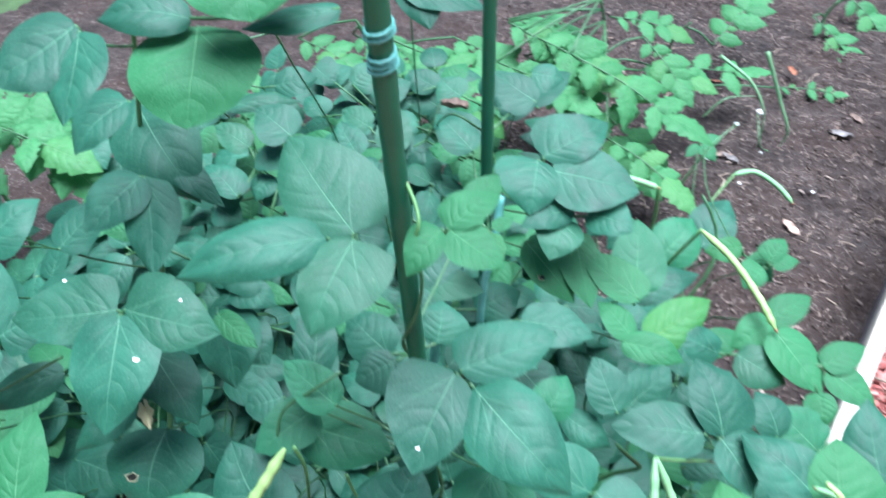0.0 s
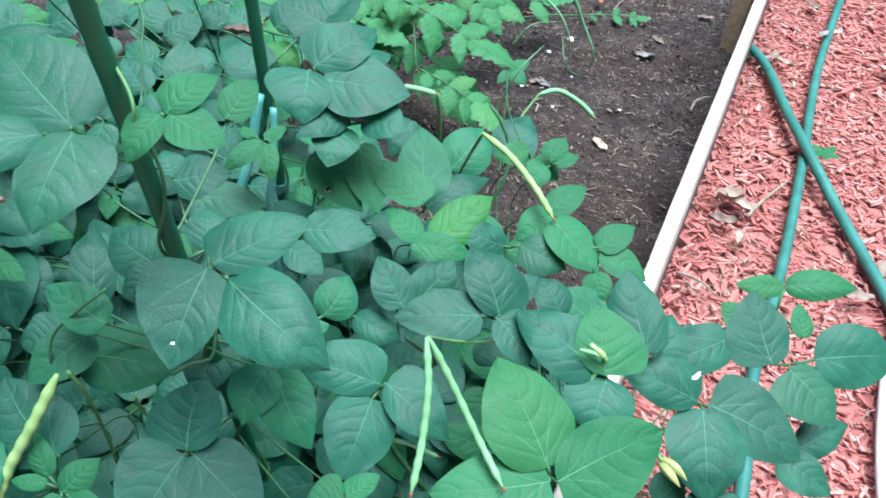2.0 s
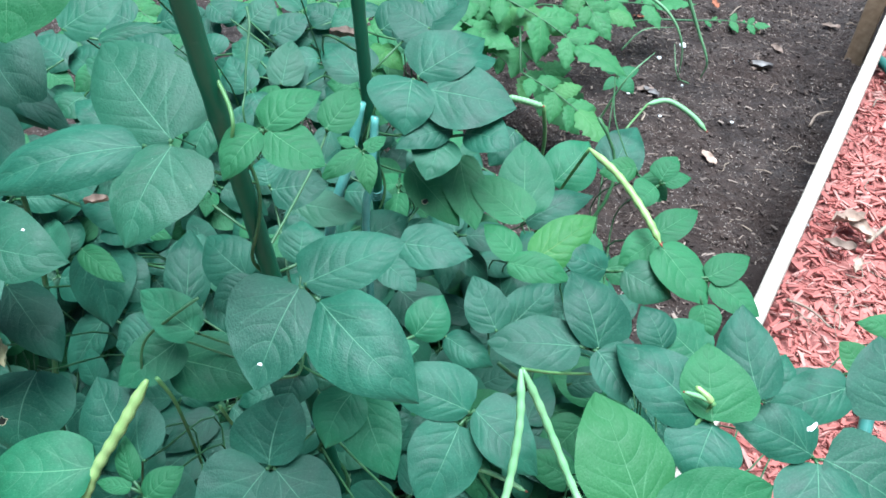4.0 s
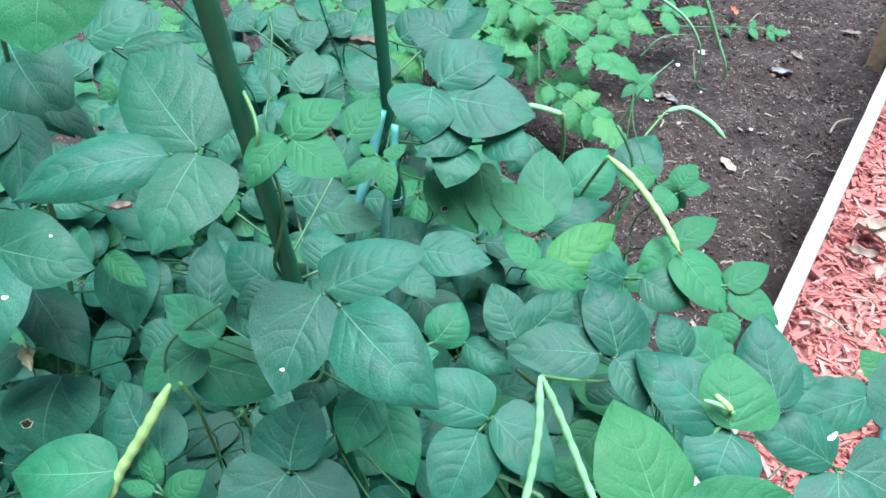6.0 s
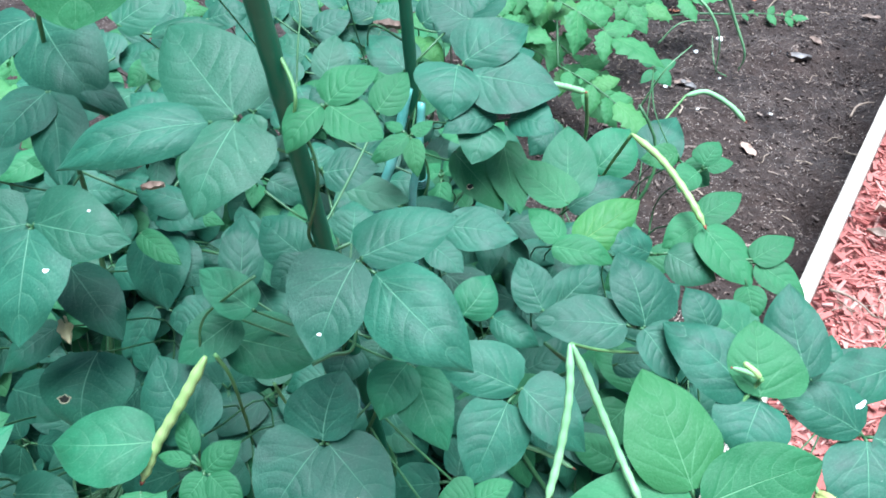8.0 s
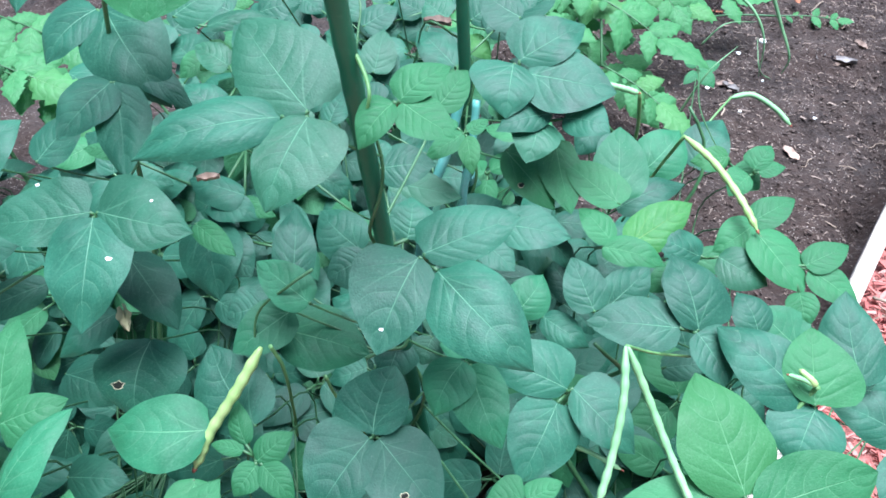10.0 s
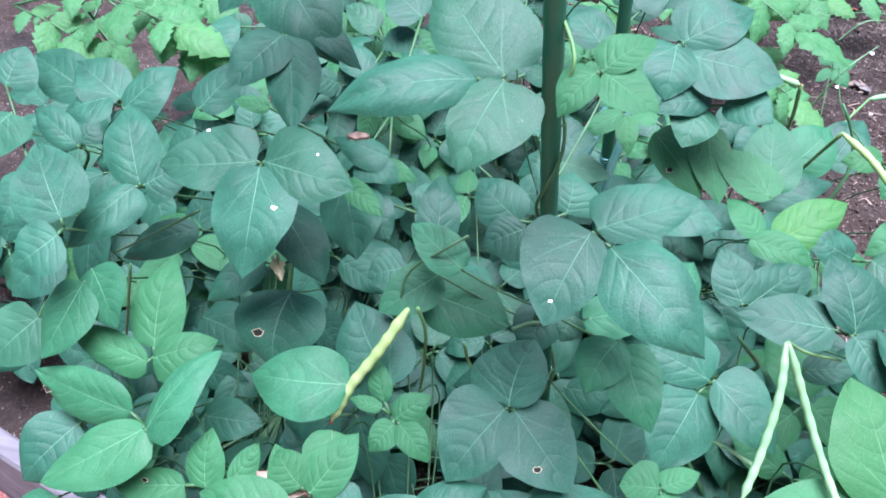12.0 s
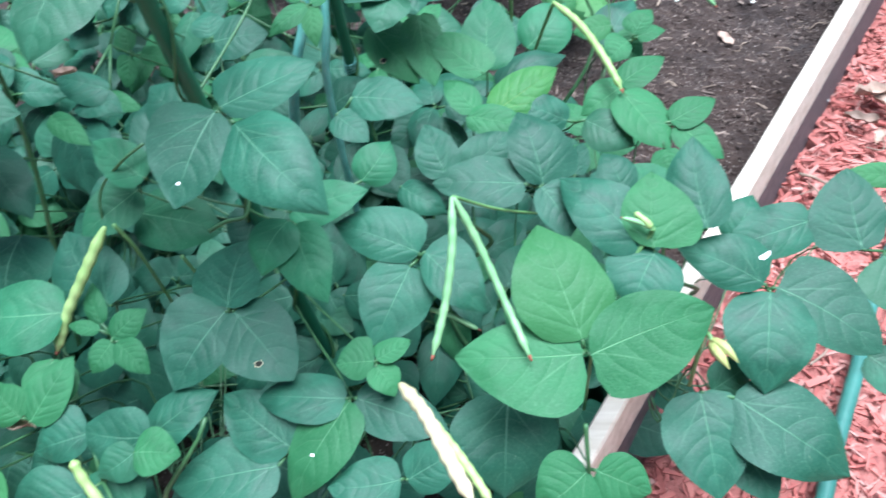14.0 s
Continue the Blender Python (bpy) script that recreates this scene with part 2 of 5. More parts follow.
ONION = plain_material("onion_blade", (0.08, 0.22, 0.1), (0.17, 0.34, 0.16), 25.0, 0.45, 0.15)
GREY_SCRAP = plain_material("grey_scrap", (0.11, 0.1, 0.093), (0.27, 0.25, 0.235), 40.0, 0.8, 0.5)
CHIP_PALE = plain_material("pale_chip", (0.25, 0.17, 0.125), (0.44, 0.32, 0.25), 40.0, 0.8, 0.4)


# ---- builders ----
def mesh_of(name, verts, faces, material, uvs=None, smooth=True):
    me = bpy.data.meshes.new(name)
    me.from_pydata([tuple(v) for v in verts], [], faces)
    me.materials.append(material)
    if smooth:
        me.polygons.foreach_set("use_smooth", [True] * len(me.polygons))
    if uvs is not None:
        layer = me.uv_layers.new(name="UVMap")
        for loop in me.loops:
            layer.data[loop.index].uv = uvs[loop.vertex_index]
    me.update()
    return me


def part(name, me, parent=None, label="", at=None):
    ob = new(name, me)
    ob.parent = parent
    if at is not None:
        ob.matrix_basis = at
    if label:
        ob["label"] = label
    return ob


def spline(points, steps):
    """Points along a smooth line through the given ones."""
    p = [Vector(q) for q in points]
    p = [p[0] * 2 - p[1]] + p + [p[-1] * 2 - p[-2]]
    out = []
    for a, b, c, d in zip(p, p[1:], p[2:], p[3:]):
        for i in range(steps):
            t = i / steps
            out.append(0.5 * (2 * b + (c - a) * t + (2 * a - 5 * b + 4 * c - d) * t * t + (3 * b - a - 3 * c + d) * t ** 3))
    return out + [p[-2]]


def tube(points, radius, sides=7, cap=True):
    """Vertices and faces of a round tube; radius is a number or a function of 0..1."""
    verts, faces = [], []
    n = len(points)
    side = Vector((0.31, 0.17, 0.94))
    for i, q in enumerate(points):
        ahead = (points[min(i + 1, n - 1)] - points[max(i - 1, 0)]).normalized()
        side = (side - ahead * side.dot(ahead)).normalized()
        up = ahead.cross(side)
        r = radius(i / (n - 1)) if callable(radius) else radius
        for j in range(sides):
            a = math.tau * j / sides
            verts.append(q + (side * math.cos(a) + up * math.sin(a)) * r)
        if i:
            for j in range(sides):
                k = (j + 1) % sides
                faces.append(((i - 1) * sides + j, (i - 1) * sides + k, i * sides + k, i * sides + j))
    if cap:
        faces.append(tuple(reversed(range(sides))))
        faces.append(tuple(range((n - 1) * sides, n * sides)))
    return verts, faces


def joined(*pieces):
    verts, faces = [], []
    for v, f in pieces:
        o = len(verts)
        verts += v
        faces += [tuple(i + o for i in q) for q in f]
    return verts, faces


def leaflet_shape(name, material, seed, left=(0.5, 0.9, 1.0), right=(0.5, 0.9, 1.0), lobes=0.0, arch=0.07, fold=0.1, nu=10, nv=18, droop=0.1):
    """A leaf blade of unit length and width along y. Each half has (bluntness of the base, taper to the tip, share of the width); it is arched
    along its midrib, dished across it, wavy at the margin, and its tip bends down."""
    rnd = random.Random(seed)
    o = Vector((rnd.uniform(0, 50), rnd.uniform(0, 50), 0))
    bend = rnd.uniform(-0.06, 0.06)
    verts, uvs, faces = [], [], []
    for i in range(nv + 1):
        v = i / nv
        halves = []
        for full, taper, share in (left, right):
            broad = full / (full + taper)
            w = (v + 0.004) ** full * (1.0 - v) ** taper / (broad ** full * (1 - broad) ** taper) * share * (1 - 0.35 * v ** 9)
            if lobes:
                w *= 1.0 + lobes * (0.5 - (v * 4.5 + 0.25) % 1.0) * (1 - 0.4 * v)
            halves.append(w)
        for j in range(nu + 1):
            u = 2 * j / nu - 1
            w = halves[0] if u < 0 else halves[1]
            ripple = 1 + 0.035 * noise.noise(Vector((0, v * 5.0, 9 + (u > 0))) + o) * abs(u)
            x = 0.5 * u * w * ripple + bend * 4 * v * (1 - v)
            back = -0.05 * abs(u) ** 1.5 * max(0.0, 1 - v * 5) * w
            wave = noise.noise(Vector((x * 2.0, v * 2.4, 0)) + o) * 0.034 * (0.3 + abs(u))
            edge = noise.noise(Vector((u * 1.2, v * 5.0, 4)) + o) * 0.026 * abs(u) ** 2
            z = arch * 4 * v * (1 - v) + fold * abs(u) * w * 0.5 - fold * 0.8 * u * u * w + wave + edge - droop * max(0.0, v - 0.7)
            verts.append((x, v + back, z))
            uvs.append((j / nu, v))
    for i in range(nv):
        for j in range(nu):
            a = i * (nu + 1) + j
            faces.append((a, a + 1, a + nu + 2, a + nu + 1))
    return mesh_of(name, verts, faces, material, uvs)


# Halves of a blade: end leaflets are even, side leaflets broad and round-based on the outer half, and some are nearly round
EVEN = (((0.45, 0.84, 1.0), (0.42, 0.8, 1.0)), ((0.5, 0.78, 1.0), (0.46, 0.86, 0.95)), ((0.38, 0.72, 0.97), (0.42, 0.78, 1.03)), ((0.56, 0.92, 1.0), (0.52, 0.88, 1.0)))
BROAD, SLIM = ((0.28, 0.78, 1.24), (0.34, 0.9, 1.2), (0.26, 0.68, 1.18)), ((0.6, 0.8, 0.76), (0.66, 0.86, 0.8), (0.55, 0.75, 0.82))
ROUND = (((0.42, 0.5, 1.0), (0.45, 0.52, 1.0)), ((0.4, 0.6, 1.0), (0.44, 0.55, 1.0)))


def blade_set(kind):
    made = {"even": [], "left": [], "right": [], "round": []}
    arches, folds = (0.05, 0.08, 0.03, 0.1, 0.06, 0.02), (0.04, 0.1, 0.02, 0.13, 0.06, 0.12)
    for n in range(6):
        seed, shape = 11 * n + 100 * len(kind), dict(arch=arches[n], fold=folds[n], droop=(0.1, 0.25, 0.05, 0.15, 0.3, 0.1)[n])
        made["even"].append(leaflet_shape("leaflet", LEAF[kind], seed, *EVEN[n % 4], **shape))
        made["left"].append(leaflet_shape("leaflet", LEAF[kind], seed + 1, BROAD[n % 3], SLIM[n % 3], **shape))
        made["right"].append(leaflet_shape("leaflet", LEAF[kind], seed + 2, SLIM[n % 3], BROAD[n % 3], **shape))
        made["round"].append(leaflet_shape("leaflet", LEAF[kind], seed + 3, *ROUND[n % 2], **shape))
    return made


BLADES = {kind: blade_set(kind) for kind in ("mature", "mid", "fresh", "yellowing")}
LOBED = [leaflet_shape("leaflet", LEAF["tomato"], 400 + i, lobes=0.42, arch=0.06, fold=0.16, nu=6, nv=26) for i in range(4)]
FACING = Vector((0.0, -0.5, 0.87)).normalized()
dice = random.Random(5)


def blade_pose(base, tip, width, facing, thick=0.0):
    base, tip = Vector(base), Vector(tip)
    y = tip - base
    length = y.length
    y.normalize()
    z = (facing - y * facing.dot(y)).normalized()
    x = y.cross(z)
    m = Matrix((x * width, y * length, z * length)).transposed().to_4x4()
    m.translation = base
    return m


# ---- large structure ----
ground_mesh = bmesh.new()
bmesh.ops.create_grid(ground_mesh, x_segments=40, y_segments=40, size=60)
me = bpy.data.meshes.new("ground")
ground_mesh.to_mesh(me)
me.materials.append(EARTH)
ground = part("ground", me, at=pose(0, 0, MULCH - 0.012))
tagged(ground, "red wood mulch path with unseen grass added beyond", "ground", kind="structure")

CORNER = Vector((0.0965, 0.154, 0))
ALONG = Vector((0.527, 0.85, 0)).normalized()
FRONT = Vector((-0.939, 0.343, 0)).normalized()
INWARD = Vector((-ALONG.y, ALONG.x, 0))


def soil_height(x, y):
    p = Vector((x, y, 0))
    return (SOIL + 0.022 * noise.noise(p * 3.1) + 0.014 * noise.noise(p * 11) + 0.011 * noise.noise(p * 37) + 0.006 * noise.noise(p * 83)
            - 0.075 * max(0.0, 1 - (p - Vector((0.95, 1.766, 0))).length / 0.1) ** 1.5
            - 0.06 * max(0.0, 1 - (p - Vector((0.71, 1.243, 0))).length / 0.09) ** 1.5 - 0.03 * max(0.0, 1 - (p - Vector((0.86, 1.5, 0))).length / 0.1))


def soil_bed():
    verts, faces = [], []
    na, nf = 430, 330
    for i in range(na + 1):
        for j in range(nf + 1):
            p = CORNER + ALONG * (3.3 * i / na) + FRONT * (2.6 * j / nf)
            verts.append((p.x, p.y, soil_height(p.x, p.y)))
    for i in range(na):
        for j in range(nf):
            a = i * (nf + 1) + j
            faces.append((a, a + 1, a + nf + 2, a + nf + 1))
    return mesh_of("soil", verts, faces, SOIL_MAT)


tagged(part("soil", soil_bed()), "dark loose garden soil filling the raised bed", "soil", kind="structure")


def inside_bed(x, y, margin=0.03):
    p = Vector((x, y, 0)) - CORNER
    front_in = Vector((-FRONT.y, FRONT.x, 0)) * (1 if FRONT.x * ALONG.y - FRONT.y * ALONG.x > 0 else -1)
    return p.dot(INWARD) > margin and p.dot(front_in) > margin


def box(name, size, material, bevel=0.003):
    bm = bmesh.new()
    bmesh.ops.create_cube(bm, size=1.0, matrix=Matrix.Diagonal((*size, 1)))
    bmesh.ops.bevel(bm, geom=bm.edges[:], offset=bevel, segments=2, affect="EDGES", profile=0.6)
    me = bpy.data.meshes.new(name)
    bm.to_mesh(me)
    bm.free()
    me.materials.append(material)
    return me


def board(parent, name, start, way, length, inward, low, high, thick, material, label):
    """A plank standing on edge, gently bowed and worn along its edges."""
    n, ring = 60, ((0, 0.0), (0, 0.45), (0, 1.0), (0.14, 1.0), (0.5, 1.004), (0.86, 1.0), (1, 1.0), (1, 0.45), (1, 0.0))
    verts, faces = [], []
    k = len(ring)
    for i in range(n + 1):
        q = start + way * (length * i / n)
        for j, (u, h) in enumerate(ring):
            worn = 0.0025 * noise.noise(Vector((i * 0.7, u * 3, low * 9))) if h >= 1 else 0.0012 * noise.noise(Vector((i * 0.4, u * 2, 5)))
            drop = 0.004 if j in (2, 6) else 0.0
            verts.append(q + inward * (thick * u + (0.0012 if j in (2,) else -0.0012 if j in (6,) else 0.0) + worn * 0.4) + Vector((0, 0, low + (high - low) * h - drop + worn)))
        if i:
            for j in range(k - 1):
                faces.append(((i - 1) * k + j, (i - 1) * k + j + 1, i * k + j + 1, i * k + j))
    faces += [tuple(reversed(range(k))), tuple(range(n * k, n * k + k))]
    me = mesh_of(name, verts, faces, material, smooth=False)
    bm = bmesh.new()
    bm.from_mesh(me)
    bmesh.ops.recalc_face_normals(bm, faces=bm.faces)
    bm.to_mesh(me)
    bm.free()
    return part(name, me, parent, label)


bed_frame = tagged(new("raised_bed_frame"), "dark and grey plank frame with a pale bare cap board", "garden bed")
bed_frame.location = (CORNER.x, CORNER.y, 0)
FRONT_IN = Vector((-FRONT.y, FRONT.x, 0))
FRONT_IN = FRONT_IN if FRONT_IN.dot(ALONG) > 0 else -FRONT_IN
ORIGIN = Vector((0, 0, 0))
board(bed_frame, "plank", ORIGIN, ALONG, 3.4, INWARD, 0.02, CAP - 0.09, 0.028, BOARD_FACE, "dark lower plank")
board(bed_frame, "cap_board", ORIGIN - INWARD * 0.001, ALONG, 3.4, INWARD, CAP - 0.089, CAP, 0.026, BOARD_TOP, "pale bare cream-coloured upper board")
board(bed_frame, "plank", FRONT * 0.005, FRONT, 2.7, FRONT_IN, 0.02, RAIL, 0.034, BOARD_GREY, "grey front plank")
post_at = ALONG * 2.02 + INWARD * 0.056
part("post", box("post", (0.05, 0.042, 0.6), POST_WOOD, 0.003), bed_frame, "tan wooden post inside the plank",
     pose(post_at.x, post_at.y, 0.3, 0, 0, math.degrees(math.atan2(ALONG.y, ALONG.x))))


# ---- loose mulch and soil crumbs ----
def chips(name, count, where, size, material, rnd, pile=0.02, plump=0.0):
    """Many small splinters, each a tapered six-sided sliver."""
    verts, faces = [], []
    for _ in range(count):
        x, y, z = where()
        l = rnd.uniform(*size)
        w, h = l * (rnd.uniform(0.14, 0.42) + 0.4 * plump), l * (rnd.uniform(0.05, 0.13) + 0.3 * plump)
        m = pose(x, y, z + rnd.uniform(0, pile), rnd.gauss(0, 9), rnd.gauss(0, 9), rnd.uniform(0, 360))
        a, b = rnd.uniform(0.3, 1.0), rnd.uniform(0.3, 1.0)
        o = len(verts)
        for sx, k in ((-0.5, a), (0.5, b)):
            for sy, sz in ((-0.5, 0), (0.5, 0), (0.45, 1), (-0.45, 1)):
                verts.append(m @ Vector((sx * l * rnd.uniform(0.85, 1.1), sy * w * k, (sz - 0.4) * h)))
        faces += [tuple(o + i for i in f) for f in ((0, 1, 2, 3), (7, 6, 5, 4), (0, 4, 5, 1), (1, 5, 6, 2), (2, 6, 7, 3), (3, 7, 4, 0))]
    return mesh_of(name, verts, faces, material, smooth=False)


def path_spot(x0, x1, y0, y1, rnd):
    def pick():
        while True:
            x, y = rnd.uniform(x0, x1), rnd.uniform(y0, y1)
            p = Vector((x, y, 0)) - CORNER
            if not inside_bed(x, y, -0.003):
                away, along = -p.dot(INWARD), p.dot(ALONG)
                mound = 0.05 * math.exp(-(away / 0.05) ** 2) * max(0.0, 1 - abs(along - 0.95) / 0.55) if away > 0 else 0.0
                return x, y, MULCH - 0.012 + rnd.uniform(0.0, 1.0) * mound
    return pick


r = random.Random(21)
tagged(part("wood_mulch", chips("wood_mulch", 32000, path_spot(0.12, 2.1, 0.0, 2.8, r), (0.006, 0.036), CHIP_MAT, r, pile=0.014)),
       "red dyed shredded wood mulch on the path", "mulch", kind="stuff")
tagged(part("wood_mulch", chips("wood_mulch", 8000, path_spot(-1.3, 0.1, -0.05, 0.75, r), (0.006, 0.034), WASHED_CHIP, r, pile=0.014)),
       "red wood mulch before the bed, blown-out paleness put into its colour", "mulch", kind="stuff")


def bed_spot(rnd, s0, s1, d0, d1):
    def pick():
        p = CORNER + ALONG * rnd.uniform(s0, s1) + INWARD * rnd.uniform(d0, d1)
        return p.x, p.y, soil_height(p.x, p.y)
    return pick


tagged(part("soil_litter", chips("soil_litter", 9000, bed_spot(r, 0.6, 2.6, 0.045, 1.3), (0.0025, 0.012), DEBRIS, r, pile=0.003)),
       "small bark bits and chips scattered over the soil", "litter", kind="stuff")
tagged(part("bark_flakes", chips("bark_flakes", 420, bed_spot(r, 0.6, 2.6, 0.045, 1.1), (0.008, 0.024), DEBRIS, r, pile=0.004)),
       "brown and tan bark flakes lying on the soil", "litter", kind="stuff")
tagged(part("soil_crumbs", chips("soil_crumbs", 9000, bed_spot(r, 0.6, 2.6, 0.045, 1.3), (0.002, 0.009), CLODS, r, pile=0.004, plump=1.0)),
       "dark crumbs of soil over the bed", "soil", kind="stuff")


# ---- hoses ----
def hose(points, radius, material, label):
    v, f = tube(spline(points, 14), radius, 12)
    tagged(part("garden_hose", mesh_of("garden_hose", v, f, material)), label, "hose")


H = MULCH + 0.022
hose(((1.75, 2.42, H), (1.344, 1.819, H), (1.111, 1.418, H), (0.913, 1.086, H), (0.74, 0.82, H), (0.666, 0.671, H), (0.568, 0.481, H), (0.47, 0.25, H)), 0.0112,
     HOSE_GREEN, "green garden hose lying on red mulch beside the bed")
hose(((1.16, 2.05, H), (1.196, 1.858, H), (1.15, 1.6, H + 0.006), (1.111, 1.418, H + 0.023), (1.097, 1.194, H), (1.06, 0.881, H), (1.0, 0.6, H)), 0.0122,
     HOSE_GREEN, "dark green garden hose crossing over another hose")
hose(((1.33, 1.32, H), (1.176, 1.08, H), (1.05, 0.903, H), (0.947, 0.755, H), (0.848, 0.578, H), (0.78, 0.4, H)), 0.0105,
     HOSE_WHITE, "off-white hose lying on red mulch")


# ---- stakes ----
def stake(foot, head, radius, label):
    ob = tagged(new("plant_stake"), label, "garden stake", "plant stakes")
    ob.location = foot
    STAKE_LINES.append((Vector(foot), Vector(head)))
    way = Vector(head) - Vector(foot)
    pts = [way * (i / 60) for i in range(61)]
    v, f = tube(pts, lambda t: radius * (1 + 0.07 * math.cos(t * 60 * math.pi / 2) ** 8 + 0.03 * noise.noise(Vector((t * 40, 0, 1)))), 14)
    part("rod", mesh_of("rod", v, f, STAKE_MAT), ob, "dark green ribbed plastic-coated rod")
    v, f = tube([way + Vector((0, 0, 0.001)), way + Vector((0, 0, 0.012)), way + Vector((0, 0, 0.02))], lambda t: radius * (1.15 - 0.7 * t), 14)
    part("end_cap", mesh_of("end_cap", v, f, STAKE_MAT), ob, "rounded green end cap")
    return ob


STAKE_LINES = []
stake((-0.0583, 0.6143, 0.1098), (-0.1105, 0.4684, 1.1956), 0.0073, "dark green plant stake leaning among bean leaves")
stake((-0.0146, 0.8943, 0.1098), (-0.0464, 0.8443, 1.1590), 0.0071, "dark green plant stake behind the bean leaves")

# ---- bean plants ----
PLANTS = ((-0.085, 0.537), (-0.012, 0.903), (-0.44, 0.61), (0.122, 0.61), (0.366, 0.61), (-0.146, 0.366), (0.268, 0.952), (-0.488, 1.037), (-0.16, 1.2), (-0.8, 0.86))
bean_plants, stems, junctions = [], [], []
for i, (px, py) in enumerate(PLANTS):
    z0 = soil_height(px, py) - 0.01
    plant = tagged(new("bean_plant"), ("leafy green climbing bean plant twining up a green stake", "leafy green climbing bean plant twining up a green stake",
                   "broad-leaved green bean plant in dark soil", "bushy bean plant with hanging green pods", "bean plant with dark leaves leaning over the plank",
                   "low bean plant with a ripening yellow pod", "bean plant with bright leaves and a yellow pod", "bean plant among tomato foliage", "low bean plant behind the stakes", "spreading bean plant near the plank corner")[i], "bean plant", "bean plants in the bed")
    plant.location = (px, py, z0)
    top = (0.72, 0.6, 0.5, 0.42, 0.36, 0.34, 0.44, 0.4, 0.36, 0.4)[i]
    line = [Vector((0.016 * math.sin(t * 1.9 + i) if i < 2 else 0.03 * math.sin(t * 0.5 + 2 * i), 0.016 * math.cos(t * 1.9 + i) if i < 2 else 0.03 * math.sin(t * 0.4 + i), top * t / 20)) for t in range(21)]
    if i < 2:
        a, b = STAKE_LINES[i]
        line = [a.lerp(b, top / (b.z - a.z) * t / 80) + Vector((math.cos(t * 0.33 + i), math.sin(t * 0.33 + i), 0)) * 0.0105 - plant.location for t in range(81)]
    if i == 2:
        line = spline(((0, 0, 0), (0.02, 0.05, 0.2), (0.05, 0.1, 0.42), (0.06, 0.12, 0.62), (0.1, 0.1, 0.82)), 8)
    v, f = tube(line, lambda t: (0.0028 if i < 2 else 0.0042) * (1 - 0.5 * t), 7)
    part("stem", mesh_of("stem", v, f, STALK), plant, "thin green twining stem")
    bean_plants.append(plant)
    stems.append([q + plant.location for q in line])


def leaf(i, kind, *blades, facing=FACING, jitter=0.17, shape=None):
    """One compound leaf of plant i: a stalk from the stem and its blades, each from base to tip with a width."""
    plant, origin = bean_plants[i], bean_plants[i].location
    bases = [Vector(b[0]) for b in blades]
    joint = sum(bases, Vector()) / len(bases) + Vector((0, 0.004, -0.006))
    junctions.append(joint)
    foot = min(stems[i], key=lambda q: (q - joint).length + 4.0 * abs(q.z - 0.19))
    drop = max(0.03, (joint.z - 0.17) * 0.6)
    if (i < 2 and min((q.xy - joint.xy).length for q in stems[i]) < 0.17) or (i == 2 and joint.z > 0.66):
        foot = min(stems[i], key=lambda q: (q - joint).length + 2.0 * abs(q.z - joint.z + 0.05))
    low = Vector((joint.x * 0.45 + foot.x * 0.55, joint.y * 0.45 + foot.y * 0.55, foot.z + 0.01))
    hang = joint + Vector((dice.uniform(-0.02, 0.02), 0.85 * drop, -drop))
    if foot.z > joint.z - 0.09:
        low, hang = foot.lerp(joint, 0.3) + Vector((0, 0, -0.004)), foot.lerp(joint, 0.75) + Vector((0, 0.004, -0.008))
    pieces = [tube([q - origin for q in spline((foot, low, hang, joint), 5)], lambda t: 0.0014 - 0.0003 * t, 6)]
    for b in bases:
        pieces.append(tube([joint - origin, (joint + b) / 2 - origin, b - origin], 0.0017, 5))
    stalk = part("leaf", mesh_of("leaf", *joined(*pieces), STALK), plant)
    ways = [(Vector(b[1]) - Vector(b[0])).normalized() for b in blades]
    end = min(range(len(ways)), key=lambda n: sum(ways[n].angle(w) for w in ways)) if len(ways) == 3 else None
    for n, (base, tip, width, *own) in enumerate(blades):
        f = ((own[1] if len(own) > 1 else facing) + Vector((dice.gauss(0, jitter), dice.gauss(0, jitter), 0))).normalized()
        m = blade_pose(Vector(base) - origin, Vector(tip) - origin, width, f)
        form = own[0] if own else shape or "even"
        if not own and end is not None and n != end:
            form = "right" if m.col[0].xyz.dot(ways[end]) < 0 else "left"
        part("leaflet", BLADES[kind][form][dice.randrange(6)], stalk, at=m)


leaf(0, "mature", ((-0.126, 0.500, 0.858), (-0.183, 0.565, 0.894), 0.071), ((-0.145, 0.497, 0.855), (-0.248, 0.467, 0.839), 0.045), ((-0.126, 0.497, 0.855), (-0.149, 0.436, 0.821), 0.060), jitter=0.05)
leaf(0, "fresh", ((-0.061, 0.494, 0.872), (-0.027, 0.518, 0.886), 0.029), ((-0.065, 0.493, 0.871), (-0.087, 0.464, 0.854), 0.029), ((-0.059, 0.493, 0.871), (-0.022, 0.472, 0.859), 0.033))
leaf(0, "fresh", ((-0.049, 0.660, 0.756), (-0.022, 0.695, 0.776), 0.035))
leaf(0, "mature", ((-0.104, 0.649, 0.694), (-0.051, 0.654, 0.697), 0.045), ((-0.107, 0.653, 0.697), (-0.115, 0.678, 0.710), 0.034))
leaf(0, "mature", ((-0.107, 0.719, 0.620), (-0.028, 0.706, 0.612), 0.044), ((-0.074, 0.683, 0.600), (-0.107, 0.716, 0.619), 0.038))
leaf(0, "mature", ((-0.204, 0.620, 0.561), (-0.207, 0.695, 0.605), 0.048))
leaf(0, "mid", ((-0.159, 0.526, 0.634), (-0.212, 0.559, 0.653), 0.041))
leaf(0, "mid", ((-0.185, 0.549, 0.598), (-0.238, 0.512, 0.576), 0.049))
